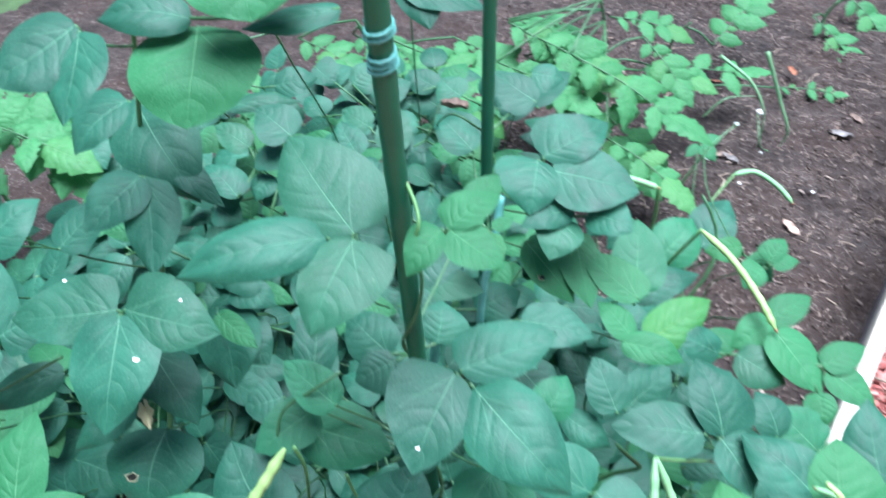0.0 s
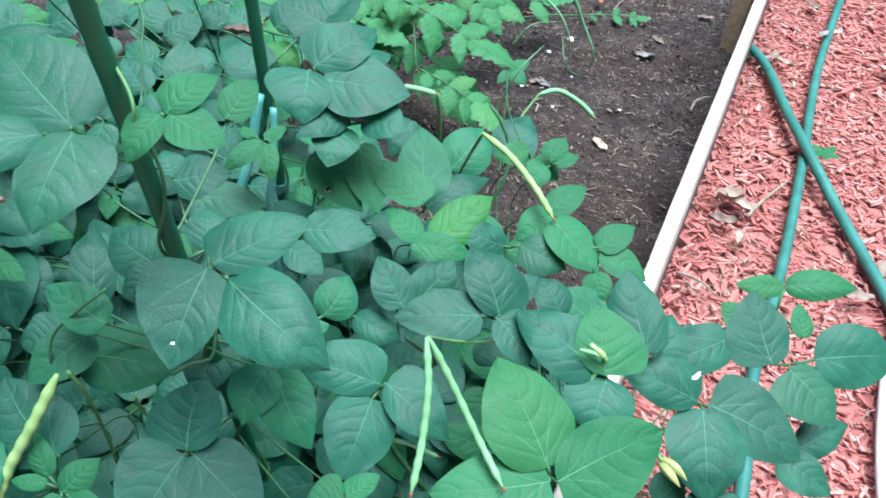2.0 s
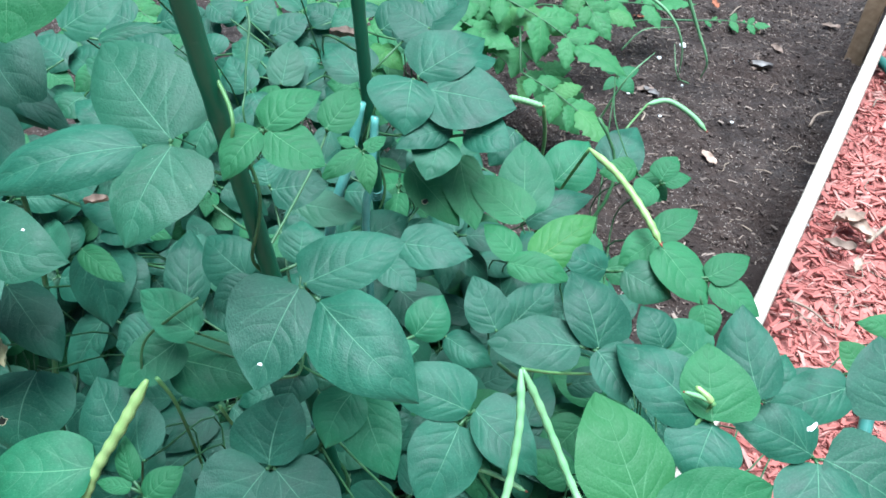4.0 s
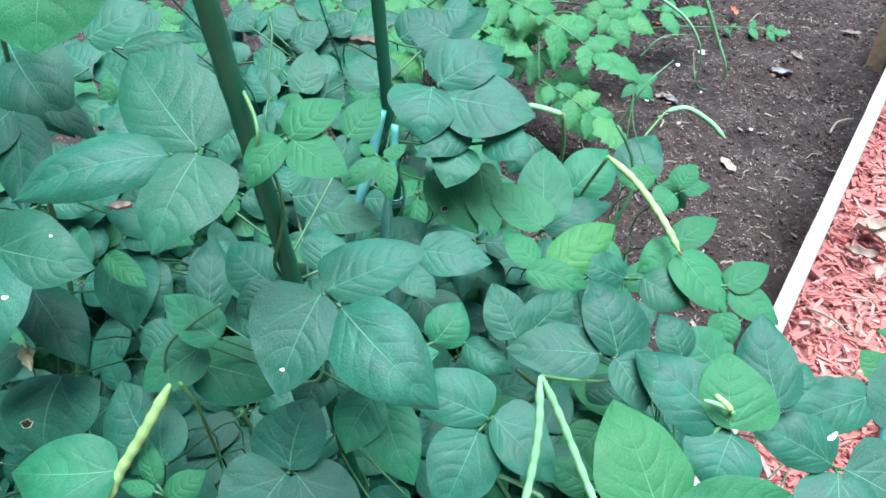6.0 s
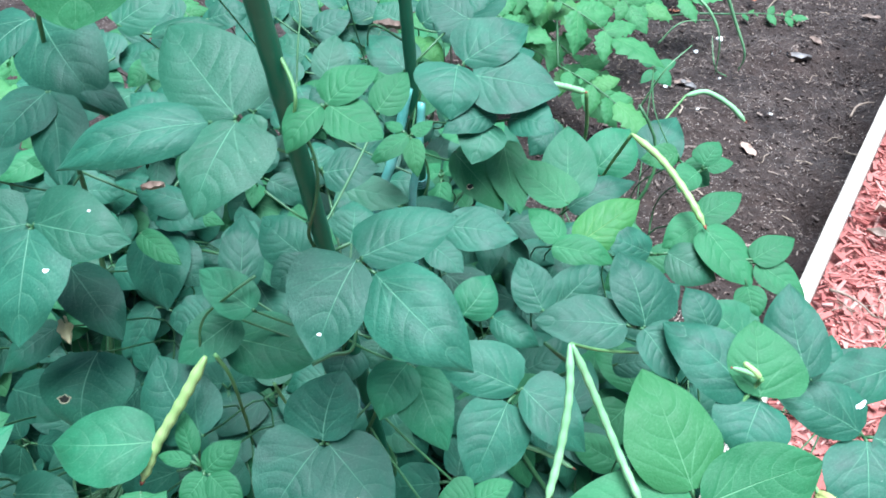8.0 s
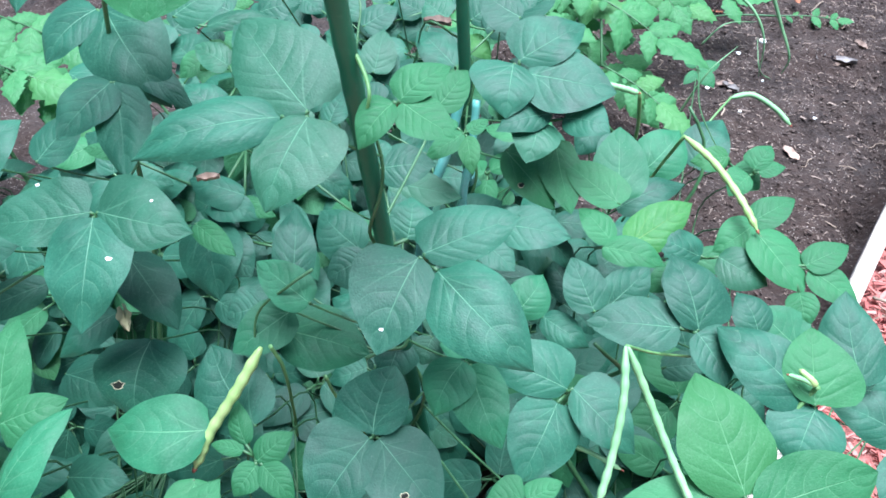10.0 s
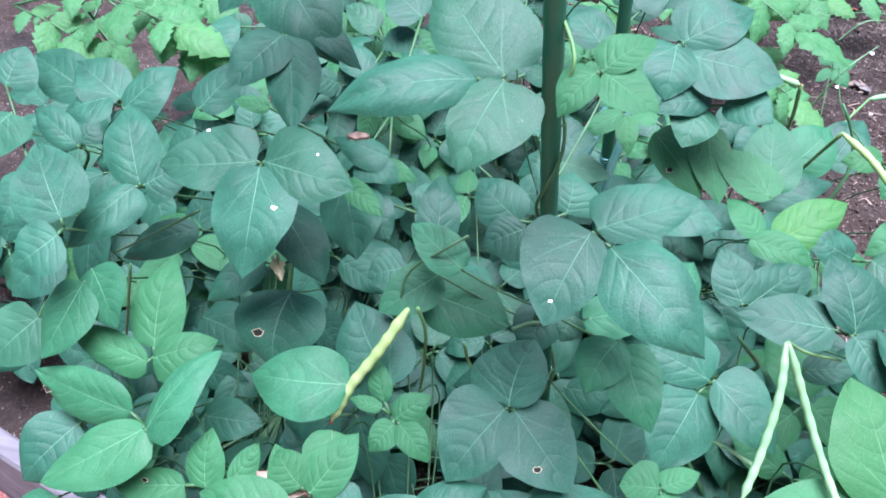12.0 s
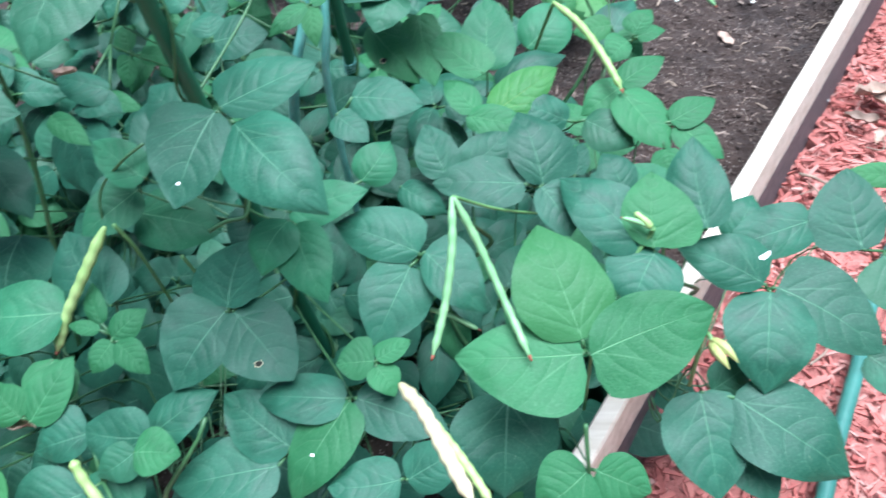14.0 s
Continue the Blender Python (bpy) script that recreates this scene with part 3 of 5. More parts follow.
leaf(0, "mid", ((-0.201, 0.556, 0.561), (-0.112, 0.537, 0.550), 0.070))
leaf(0, "mature", ((-0.232, 0.599, 0.549), (-0.270, 0.586, 0.542), 0.051))
leaf(0, "mature", ((-0.048, 0.482, 0.742), (0.026, 0.512, 0.758), 0.050), ((-0.052, 0.481, 0.739), (-0.080, 0.414, 0.701), 0.070), ((-0.037, 0.472, 0.734), (0.038, 0.406, 0.699), 0.067), jitter=0.05)
leaf(0, "mature", ((-0.113, 0.559, 0.670), (-0.155, 0.592, 0.689), 0.048), ((-0.106, 0.554, 0.667), (-0.142, 0.536, 0.656), 0.045), ((-0.072, 0.569, 0.676), (-0.070, 0.605, 0.697), 0.050))
leaf(0, "mid", ((-0.017, 0.468, 0.630), (-0.040, 0.428, 0.606), 0.046), ((-0.011, 0.466, 0.627), (0.017, 0.407, 0.594), 0.049))
leaf(0, "mature", ((-0.104, 0.473, 0.509), (-0.087, 0.531, 0.542), 0.077), ((-0.107, 0.470, 0.506), (-0.154, 0.404, 0.470), 0.077), ((-0.098, 0.470, 0.506), (-0.037, 0.411, 0.473), 0.077))
leaf(0, "mature", ((0.009, 0.406, 0.448), (-0.082, 0.411, 0.450), 0.052), ((0.020, 0.406, 0.448), (0.109, 0.379, 0.432), 0.055))
leaf(0, "fresh", ((0.041, 0.421, 0.488), (0.005, 0.418, 0.488), 0.041), ((0.044, 0.422, 0.489), (0.076, 0.437, 0.498), 0.024), ((0.043, 0.416, 0.486), (0.062, 0.393, 0.472), 0.033))
leaf(0, "mid", ((-0.043, 0.544, 0.566), (0.035, 0.561, 0.577), 0.045), ((0.029, 0.569, 0.581), (0.057, 0.605, 0.601), 0.044))
leaf(0, "mature", ((-0.284, 0.686, 0.924), (-0.364, 0.684, 0.922), 0.045), ((-0.162, 0.700, 0.931), (-0.243, 0.680, 0.920), 0.030))
leaf(0, "mature", ((-0.078, 0.571, 0.551), (-0.096, 0.522, 0.523), 0.050), ((-0.052, 0.564, 0.547), (-0.062, 0.540, 0.533), 0.033))
leaf(1, "mature", ((0.029, 0.814, 0.717), (0.101, 0.855, 0.742), 0.068), ((0.023, 0.810, 0.715), (0.016, 0.754, 0.683), 0.072), ((0.039, 0.800, 0.709), (0.133, 0.781, 0.699), 0.076), jitter=0.05)
leaf(1, "mature", ((0.065, 0.777, 0.673), (0.007, 0.744, 0.675), 0.041), ((0.051, 0.772, 0.668), (0.039, 0.722, 0.651), 0.054), ((0.079, 0.774, 0.669), (0.125, 0.745, 0.674), 0.054), jitter=0.05)
leaf(1, "mature", ((-0.049, 0.980, 0.610), (-0.101, 1.028, 0.638), 0.056))
leaf(1, "mature", ((-0.174, 1.076, 0.539), (-0.163, 1.139, 0.576), 0.054), ((-0.206, 1.108, 0.558), (-0.251, 1.132, 0.572), 0.045))
leaf(1, "mature", ((-0.037, 1.199, 0.561), (0.020, 1.238, 0.584), 0.071), ((0.029, 1.199, 0.561), (0.099, 1.248, 0.589), 0.081))
leaf(1, "fresh", ((0.018, 0.802, 0.606), (0.077, 0.741, 0.572), 0.060), ((0.076, 0.811, 0.612), (0.094, 0.734, 0.569), 0.050), ((0.149, 0.744, 0.575), (0.085, 0.792, 0.601), 0.050))
leaf(1, "mature", ((-0.129, 0.765, 0.525), (-0.077, 0.771, 0.528), 0.049), ((-0.035, 0.766, 0.525), (0.017, 0.791, 0.539), 0.056))
leaf(1, "mature", ((-0.039, 1.049, 0.580), (-0.090, 1.094, 0.606), 0.051), ((0.039, 1.108, 0.614), (-0.020, 1.147, 0.636), 0.061), ((0.030, 1.148, 0.637), (0.079, 1.142, 0.633), 0.054))
leaf(1, "mature", ((-0.126, 0.894, 0.874), (-0.041, 0.870, 0.859), 0.051), ((-0.127, 0.913, 0.883), (-0.098, 0.848, 0.845), 0.057))
leaf(1, "fresh", ((-0.028, 0.725, 0.682), (-0.067, 0.699, 0.667), 0.024), ((-0.024, 0.722, 0.681), (-0.017, 0.686, 0.660), 0.023), ((-0.023, 0.727, 0.684), (-0.002, 0.739, 0.691), 0.017), ((-0.034, 0.730, 0.686), (-0.052, 0.738, 0.691), 0.013))
leaf(1, "mature", ((-0.218, 1.063, 0.538), (-0.250, 1.111, 0.566), 0.054), ((-0.213, 1.059, 0.536), (-0.190, 1.024, 0.516), 0.044))
leaf(1, "mature", ((-0.174, 1.087, 0.521), (-0.142, 1.124, 0.542), 0.045), ((-0.155, 1.102, 0.528), (-0.193, 1.139, 0.550), 0.052))
leaf(1, "mature", ((-0.159, 1.293, 0.488), (-0.211, 1.327, 0.508), 0.062), ((-0.115, 1.293, 0.488), (-0.170, 1.319, 0.503), 0.057))
leaf(1, "mature", ((-0.216, 0.927, 0.553), (-0.196, 0.971, 0.578), 0.040), ((-0.144, 0.956, 0.570), (-0.177, 0.981, 0.583), 0.040))
leaf(1, "yellowing", ((-0.057, 1.180, 0.536), (-0.022, 1.168, 0.527), 0.038), ((-0.040, 1.187, 0.538), (-0.002, 1.153, 0.520), 0.038))
leaf(1, "mature", ((-0.013, 1.179, 0.556), (0.052, 1.209, 0.573), 0.066), ((-0.071, 1.197, 0.566), (-0.107, 1.225, 0.582), 0.057))
leaf(1, "mature", ((-0.111, 1.191, 0.479), (-0.154, 1.155, 0.460), 0.054), ((-0.137, 1.164, 0.465), (-0.099, 1.130, 0.445), 0.051), ((-0.267, 1.197, 0.484), (-0.299, 1.153, 0.459), 0.049))
leaf(1, "fresh", ((-0.062, 1.138, 0.482), (-0.027, 1.164, 0.497), 0.039), ((-0.094, 1.260, 0.553), (-0.068, 1.297, 0.573), 0.040), ((-0.223, 1.115, 0.468), (-0.182, 1.094, 0.458), 0.038))
leaf(1, "mature", ((0.078, 1.004, 0.433), (0.112, 1.036, 0.451), 0.052), ((0.137, 1.004, 0.434), (0.104, 0.974, 0.416), 0.052), ((0.018, 1.099, 0.488), (0.052, 1.132, 0.508), 0.055))
leaf(2, "mature", ((-0.465, 0.677, 0.671), (-0.425, 0.728, 0.700), 0.052))
leaf(2, "mature", ((-0.614, 0.760, 0.612), (-0.684, 0.798, 0.633), 0.067), ((-0.606, 0.749, 0.605), (-0.554, 0.803, 0.637), 0.061), ((-0.625, 0.760, 0.612), (-0.682, 0.736, 0.598), 0.055))
leaf(2, "mature", ((-0.597, 0.638, 0.634), (-0.660, 0.672, 0.654), 0.037))
leaf(2, "mature", ((-0.493, 0.576, 0.647), (-0.529, 0.650, 0.691), 0.061), ((-0.497, 0.573, 0.645), (-0.551, 0.512, 0.611), 0.046), ((-0.487, 0.575, 0.647), (-0.443, 0.600, 0.661), 0.046))
leaf(2, "mature", ((-0.531, 0.501, 0.662), (-0.578, 0.562, 0.698), 0.072), ((-0.529, 0.487, 0.655), (-0.564, 0.455, 0.637), 0.055))
leaf(2, "mid", ((-0.518, 0.497, 0.601), (-0.479, 0.450, 0.575), 0.056), ((-0.523, 0.484, 0.594), (-0.545, 0.417, 0.556), 0.063))
leaf(2, "fresh", ((-0.450, 0.455, 0.547), (-0.454, 0.534, 0.593), 0.057), ((-0.453, 0.442, 0.539), (-0.542, 0.462, 0.551), 0.037), ((-0.448, 0.445, 0.542), (-0.388, 0.468, 0.555), 0.045))
leaf(2, "mid", ((-0.454, 0.396, 0.521), (-0.562, 0.418, 0.534), 0.053), ((-0.434, 0.383, 0.514), (-0.381, 0.457, 0.557), 0.050), ((-0.437, 0.385, 0.515), (-0.524, 0.330, 0.484), 0.061))
leaf(2, "mid", ((-0.512, 0.327, 0.467), (-0.538, 0.268, 0.432), 0.069))
leaf(2, "mature", ((-0.523, 0.404, 0.475), (-0.575, 0.352, 0.445), 0.059))
leaf(2, "mature", ((-0.518, 0.393, 0.488), (-0.560, 0.340, 0.459), 0.072))
leaf(2, "mature", ((-0.357, 0.566, 0.701), (-0.450, 0.554, 0.694), 0.063), ((-0.353, 0.561, 0.699), (-0.350, 0.471, 0.647), 0.081), ((-0.350, 0.567, 0.701), (-0.262, 0.553, 0.693), 0.070), jitter=0.05)
leaf(2, "mature", ((-0.421, 0.453, 0.439), (-0.356, 0.453, 0.439), 0.046))
leaf(2, "mature", ((-0.356, 0.580, 0.510), (-0.360, 0.505, 0.467), 0.105))
leaf(2, "mature", ((-0.361, 0.604, 0.610), (-0.300, 0.542, 0.575), 0.057))
leaf(2, "mature", ((-0.376, 0.571, 0.561), (-0.429, 0.529, 0.538), 0.038))
leaf(2, "mature", ((-0.464, 0.608, 0.561), (-0.544, 0.571, 0.540), 0.041))
leaf(2, "mature", ((-0.476, 0.583, 0.439), (-0.401, 0.560, 0.426), 0.061))
leaf(2, "mature", ((-0.334, 0.719, 0.554), (-0.299, 0.639, 0.509), 0.081), ((-0.310, 0.701, 0.544), (-0.265, 0.666, 0.523), 0.055))
leaf(2, "fresh", ((-0.306, 0.655, 0.610), (-0.259, 0.626, 0.593), 0.027))
leaf(2, "mature", ((-0.279, 0.738, 0.581), (-0.348, 0.756, 0.590), 0.041), ((-0.270, 0.900, 0.673), (-0.318, 0.931, 0.692), 0.060), ((-0.312, 0.734, 0.578), (-0.261, 0.716, 0.567), 0.041))
leaf(2, "fresh", ((-0.293, 0.736, 0.572), (-0.243, 0.723, 0.564), 0.026), ((-0.437, 0.786, 0.600), (-0.484, 0.791, 0.603), 0.022))
leaf(2, "mature", ((-0.333, 0.722, 0.543), (-0.273, 0.698, 0.528), 0.041), ((-0.233, 0.703, 0.531), (-0.213, 0.741, 0.553), 0.049))
leaf(2, "mature", ((-0.360, 0.680, 0.765), (-0.401, 0.628, 0.736), 0.059), ((-0.356, 0.680, 0.765), (-0.331, 0.595, 0.716), 0.056))
leaf(2, "mature", ((-0.387, 0.765, 0.800), (-0.305, 0.672, 0.747), 0.085), ((-0.393, 0.761, 0.798), (-0.436, 0.709, 0.767), 0.063), ((-0.361, 0.717, 0.773), (-0.281, 0.669, 0.745), 0.037))
leaf(2, "fresh", ((-0.282, 0.694, 0.913), (-0.279, 0.615, 0.866), 0.110), shape="round")
leaf(2, "mature", ((-0.342, 0.614, 0.944), (-0.339, 0.547, 0.905), 0.054), ((-0.346, 0.619, 0.947), (-0.401, 0.573, 0.921), 0.065))
leaf(2, "fresh", ((-0.237, 0.698, 0.980), (-0.220, 0.642, 0.945), 0.100), shape="round", jitter=0.05)
leaf(2, "mature", ((-0.789, 0.775, 0.560), (-0.814, 0.711, 0.523), 0.082), ((-0.727, 0.691, 0.511), (-0.758, 0.645, 0.484), 0.070), ((-0.809, 0.808, 0.578), (-0.799, 0.859, 0.608), 0.062))
leaf(2, "mature", ((-0.614, 0.501, 0.506), (-0.656, 0.454, 0.478), 0.078), ((-0.616, 0.567, 0.544), (-0.656, 0.518, 0.516), 0.079))
leaf(3, "mature", ((0.012, 0.675, 0.603), (0.088, 0.664, 0.597), 0.051), ((-0.005, 0.658, 0.593), (0.030, 0.631, 0.578), 0.037))
leaf(3, "mature", ((0.073, 0.511, 0.518), (0.037, 0.444, 0.481), 0.072), ((0.088, 0.523, 0.526), (0.148, 0.471, 0.497), 0.060), ((0.082, 0.522, 0.526), (-0.004, 0.551, 0.542), 0.059))
leaf(3, "mature", ((0.187, 0.560, 0.578), (0.098, 0.564, 0.580), 0.055), ((0.205, 0.559, 0.577), (0.183, 0.625, 0.615), 0.065), ((0.203, 0.556, 0.576), (0.229, 0.514, 0.551), 0.048))
leaf(3, "mature", ((0.110, 0.594, 0.561), (0.087, 0.643, 0.589), 0.045))
leaf(3, "mature", ((0.124, 0.617, 0.537), (0.174, 0.659, 0.561), 0.050))
leaf(3, "mature", ((0.060, 0.606, 0.537), (0.109, 0.580, 0.521), 0.035))
leaf(3, "mature", ((0.009, 0.695, 0.512), (0.057, 0.648, 0.486), 0.060))
leaf(3, "fresh", ((0.129, 0.704, 0.547), (0.199, 0.688, 0.538), 0.038), ((0.139, 0.711, 0.551), (0.104, 0.745, 0.571), 0.037))
leaf(3, "yellowing", ((0.157, 0.706, 0.549), (0.231, 0.752, 0.575), 0.054))
leaf(3, "mid", ((0.152, 0.772, 0.561), (0.155, 0.852, 0.608), 0.067))
leaf(3, "fresh", ((0.232, 0.417, 0.521), (0.198, 0.511, 0.575), 0.093), ((0.232, 0.406, 0.514), (0.118, 0.405, 0.514), 0.085), ((0.239, 0.405, 0.514), (0.350, 0.439, 0.533), 0.085))
leaf(3, "mature", ((0.166, 0.436, 0.403), (0.160, 0.348, 0.353), 0.112))
leaf(3, "fresh", ((0.234, 0.333, 0.439), (0.188, 0.304, 0.422), 0.068), ((0.242, 0.333, 0.439), (0.289, 0.316, 0.429), 0.050))
leaf(3, "mature", ((0.295, 0.623, 0.498), (0.275, 0.666, 0.522), 0.046), ((0.190, 0.590, 0.478), (0.245, 0.597, 0.482), 0.033))
leaf(4, "fresh", ((0.305, 0.748, 0.548), (0.256, 0.719, 0.531), 0.045), ((0.301, 0.750, 0.549), (0.353, 0.776, 0.565), 0.039))
leaf(4, "fresh", ((0.301, 0.726, 0.555), (0.348, 0.667, 0.521), 0.062), ((0.351, 0.694, 0.537), (0.401, 0.716, 0.549), 0.037), ((0.356, 0.691, 0.534), (0.404, 0.656, 0.515), 0.041), ((0.342, 0.667, 0.522), (0.345, 0.632, 0.501), 0.034))
leaf(4, "mature", ((0.260, 0.707, 0.534), (0.313, 0.680, 0.518), 0.050), ((0.240, 0.707, 0.534), (0.184, 0.716, 0.560), 0.042), jitter=0.05)
leaf(4, "fresh", ((0.300, 0.488, 0.561), (0.303, 0.550, 0.597), 0.071, "right"))
leaf(4, "mature", ((0.294, 0.494, 0.556), (0.220, 0.554, 0.592), 0.065), ((0.303, 0.489, 0.554), (0.279, 0.442, 0.526), 0.071))
leaf(4, "mid", ((0.338, 0.615, 0.488), (0.295, 0.654, 0.510), 0.060))
leaf(4, "mature", ((0.356, 0.521, 0.549), (0.350, 0.601, 0.595), 0.062))
leaf(4, "mature", ((0.409, 0.489, 0.504), (0.332, 0.523, 0.523), 0.057), ((0.414, 0.482, 0.500), (0.401, 0.400, 0.453), 0.087), ((0.421, 0.486, 0.501), (0.510, 0.431, 0.470), 0.079))
leaf(4, "mature", ((0.475, 0.569, 0.506), (0.381, 0.543, 0.492), 0.055))
leaf(4, "mature", ((0.520, 0.542, 0.489), (0.515, 0.616, 0.532), 0.078), ((0.572, 0.544, 0.490), (0.680, 0.539, 0.487), 0.074), ((0.539, 0.536, 0.486), (0.581, 0.482, 0.454), 0.073))
leaf(4, "fresh", ((0.658, 0.745, 0.394), (0.589, 0.753, 0.398), 0.034), ((0.662, 0.747, 0.394), (0.771, 0.739, 0.390), 0.046), ((0.590, 0.699, 0.367), (0.564, 0.731, 0.386), 0.039), ((0.672, 0.683, 0.357), (0.677, 0.725, 0.382), 0.035))
leaf(4, "mature", ((0.556, 0.484, 0.405), (0.623, 0.503, 0.415), 0.046), ((0.531, 0.477, 0.400), (0.583, 0.438, 0.378), 0.049))
leaf(4, "mature", ((0.345, 0.410, 0.443), (0.355, 0.325, 0.394), 0.083), ((0.376, 0.405, 0.440), (0.476, 0.342, 0.404), 0.090))
leaf(4, "mature", ((0.386, 0.383, 0.389), (0.416, 0.338, 0.364), 0.050), ((0.364, 0.429, 0.416), (0.404, 0.453, 0.429), 0.043))
leaf(4, "mature", ((0.401, 0.580, 0.462), (0.490, 0.603, 0.476), 0.052), ((0.403, 0.583, 0.465), (0.433, 0.626, 0.489), 0.046))
leaf(5, "mid", ((-0.259, 0.459, 0.525), (-0.359, 0.458, 0.523), 0.076))
leaf(5, "mature", ((-0.215, 0.467, 0.525), (-0.268, 0.533, 0.562), 0.079))
leaf(5, "fresh", ((0.013, 0.403, 0.448), (-0.044, 0.323, 0.403), 0.065))
leaf(5, "mature", ((0.063, 0.338, 0.415), (-0.007, 0.333, 0.412), 0.057), ((0.070, 0.338, 0.415), (0.123, 0.364, 0.429), 0.048))
leaf(5, "mature", ((-0.057, 0.356, 0.410), (-0.162, 0.339, 0.401), 0.073), ((-0.046, 0.371, 0.418), (-0.115, 0.416, 0.444), 0.066))
leaf(5, "mature", ((-0.181, 0.370, 0.439), (-0.116, 0.410, 0.462), 0.051))
leaf(5, "mature", ((-0.162, 0.353, 0.473), (-0.229, 0.359, 0.477), 0.060), ((-0.174, 0.342, 0.467), (-0.209, 0.322, 0.456), 0.037))
leaf(5, "fresh", ((-0.173, 0.339, 0.470), (-0.131, 0.337, 0.468), 0.045))
leaf(5, "fresh", ((-0.272, 0.362, 0.487), (-0.237, 0.414, 0.517), 0.043), ((-0.281, 0.365, 0.489), (-0.311, 0.392, 0.504), 0.044))
leaf(5, "fresh", ((-0.209, 0.437, 0.510), (-0.177, 0.461, 0.525), 0.030), ((-0.203, 0.434, 0.509), (-0.171, 0.407, 0.494), 0.030), ((-0.209, 0.434, 0.509), (-0.228, 0.409, 0.494), 0.029), ((-0.221, 0.450, 0.518), (-0.235, 0.486, 0.538), 0.024), ((-0.223, 0.445, 0.515), (-0.256, 0.450, 0.517), 0.015))
leaf(5, "fresh", ((-0.397, 0.359, 0.468), (-0.464, 0.349, 0.462), 0.041), ((-0.377, 0.360, 0.468), (-0.384, 0.407, 0.497), 0.041), ((-0.353, 0.366, 0.472), (-0.334, 0.401, 0.493), 0.027))
leaf(5, "fresh", ((-0.278, 0.320, 0.512), (-0.362, 0.331, 0.518), 0.059))
leaf(5, "mature", ((-0.375, 0.316, 0.488), (-0.414, 0.290, 0.473), 0.035), ((-0.357, 0.315, 0.487), (-0.348, 0.282, 0.468), 0.062))
leaf(5, "fresh", ((-0.265, 0.420, 0.503), (-0.266, 0.371, 0.475), 0.052), ((-0.299, 0.368, 0.473), (-0.318, 0.403, 0.493), 0.029))
leaf(5, "fresh", ((-0.305, 0.282, 0.508), (-0.349, 0.226, 0.476), 0.062), ((-0.273, 0.298, 0.517), (-0.261, 0.238, 0.483), 0.052))
leaf(5, "mature", ((-0.303, 0.354, 0.445), (-0.309, 0.316, 0.425), 0.051), ((-0.253, 0.362, 0.450), (-0.285, 0.332, 0.433), 0.038), ((-0.177, 0.311, 0.421), (-0.249, 0.325, 0.429), 0.055))
leaf(5, "mature", ((-0.220, 0.311, 0.447), (-0.288, 0.284, 0.432), 0.074), ((-0.181, 0.289, 0.434), (-0.217, 0.264, 0.420), 0.052), ((-0.221, 0.357, 0.473), (-0.272, 0.344, 0.465), 0.050))
leaf(5, "mature", ((-0.293, 0.381, 0.418), (-0.334, 0.334, 0.392), 0.091), ((-0.371, 0.328, 0.388), (-0.406, 0.287, 0.364), 0.082))
leaf(6, "mature", ((0.162, 0.826, 0.500), (0.250, 0.860, 0.520), 0.045))
leaf(6, "mid", ((0.203, 0.903, 0.500), (0.256, 0.958, 0.532), 0.071))
leaf(6, "mature", ((0.338, 1.122, 0.342), (0.390, 1.202, 0.388), 0.082))
leaf(6, "fresh", ((0.332, 0.864, 0.539), (0.356, 0.892, 0.555), 0.033), ((0.337, 0.860, 0.537), (0.371, 0.867, 0.542), 0.023), ((0.325, 0.856, 0.534), (0.298, 0.832, 0.521), 0.038))
leaf(6, "fresh", ((0.309, 0.903, 0.528), (0.261, 0.897, 0.525), 0.035), ((0.316, 0.891, 0.521), (0.346, 0.864, 0.506), 0.044))
leaf(6, "fresh", ((0.437, 1.601, 0.248), (0.414, 1.624, 0.261), 0.029), ((0.442, 1.595, 0.245), (0.488, 1.608, 0.253), 0.033), ((0.442, 1.588, 0.242), (0.472, 1.558, 0.223), 0.037), ((0.436, 1.588, 0.242), (0.407, 1.563, 0.227), 0.023))
leaf(6, "mature", ((0.167, 1.066, 0.471), (0.128, 1.016, 0.443), 0.055), ((0.200, 1.039, 0.455), (0.157, 0.999, 0.433), 0.049))
leaf(7, "mature", ((-0.405, 0.960, 0.687), (-0.334, 1.005, 0.712), 0.061), ((-0.359, 0.948, 0.680), (-0.271, 0.963, 0.688), 0.028))
leaf(7, "mature", ((-0.221, 1.279, 0.505), (-0.162, 1.311, 0.525), 0.056), ((-0.118, 1.303, 0.520), (-0.168, 1.331, 0.536), 0.051))
leaf(7, "mature", ((-0.730, 0.854, 0.549), (-0.820, 0.894, 0.572), 0.073))
leaf(7, "mature", ((-0.329, 0.913, 0.645), (-0.377, 0.938, 0.660), 0.039), ((-0.287, 0.915, 0.647), (-0.318, 0.887, 0.631), 0.045), ((-0.334, 0.853, 0.611), (-0.383, 0.891, 0.633), 0.045))
leaf(7, "mature", ((-0.401, 1.169, 0.586), (-0.449, 1.188, 0.597), 0.059), ((-0.359, 1.169, 0.586), (-0.296, 1.187, 0.595), 0.052))
leaf(7, "fresh", ((-0.336, 1.024, 0.595), (-0.365, 1.000, 0.583), 0.039), ((-0.353, 0.978, 0.570), (-0.310, 0.956, 0.558), 0.040), ((-0.397, 1.015, 0.592), (-0.432, 0.992, 0.578), 0.040))
leaf(7, "mature", ((-0.340, 0.884, 0.606), (-0.376, 0.865, 0.595), 0.046), ((-0.300, 0.897, 0.614), (-0.317, 0.866, 0.597), 0.038))
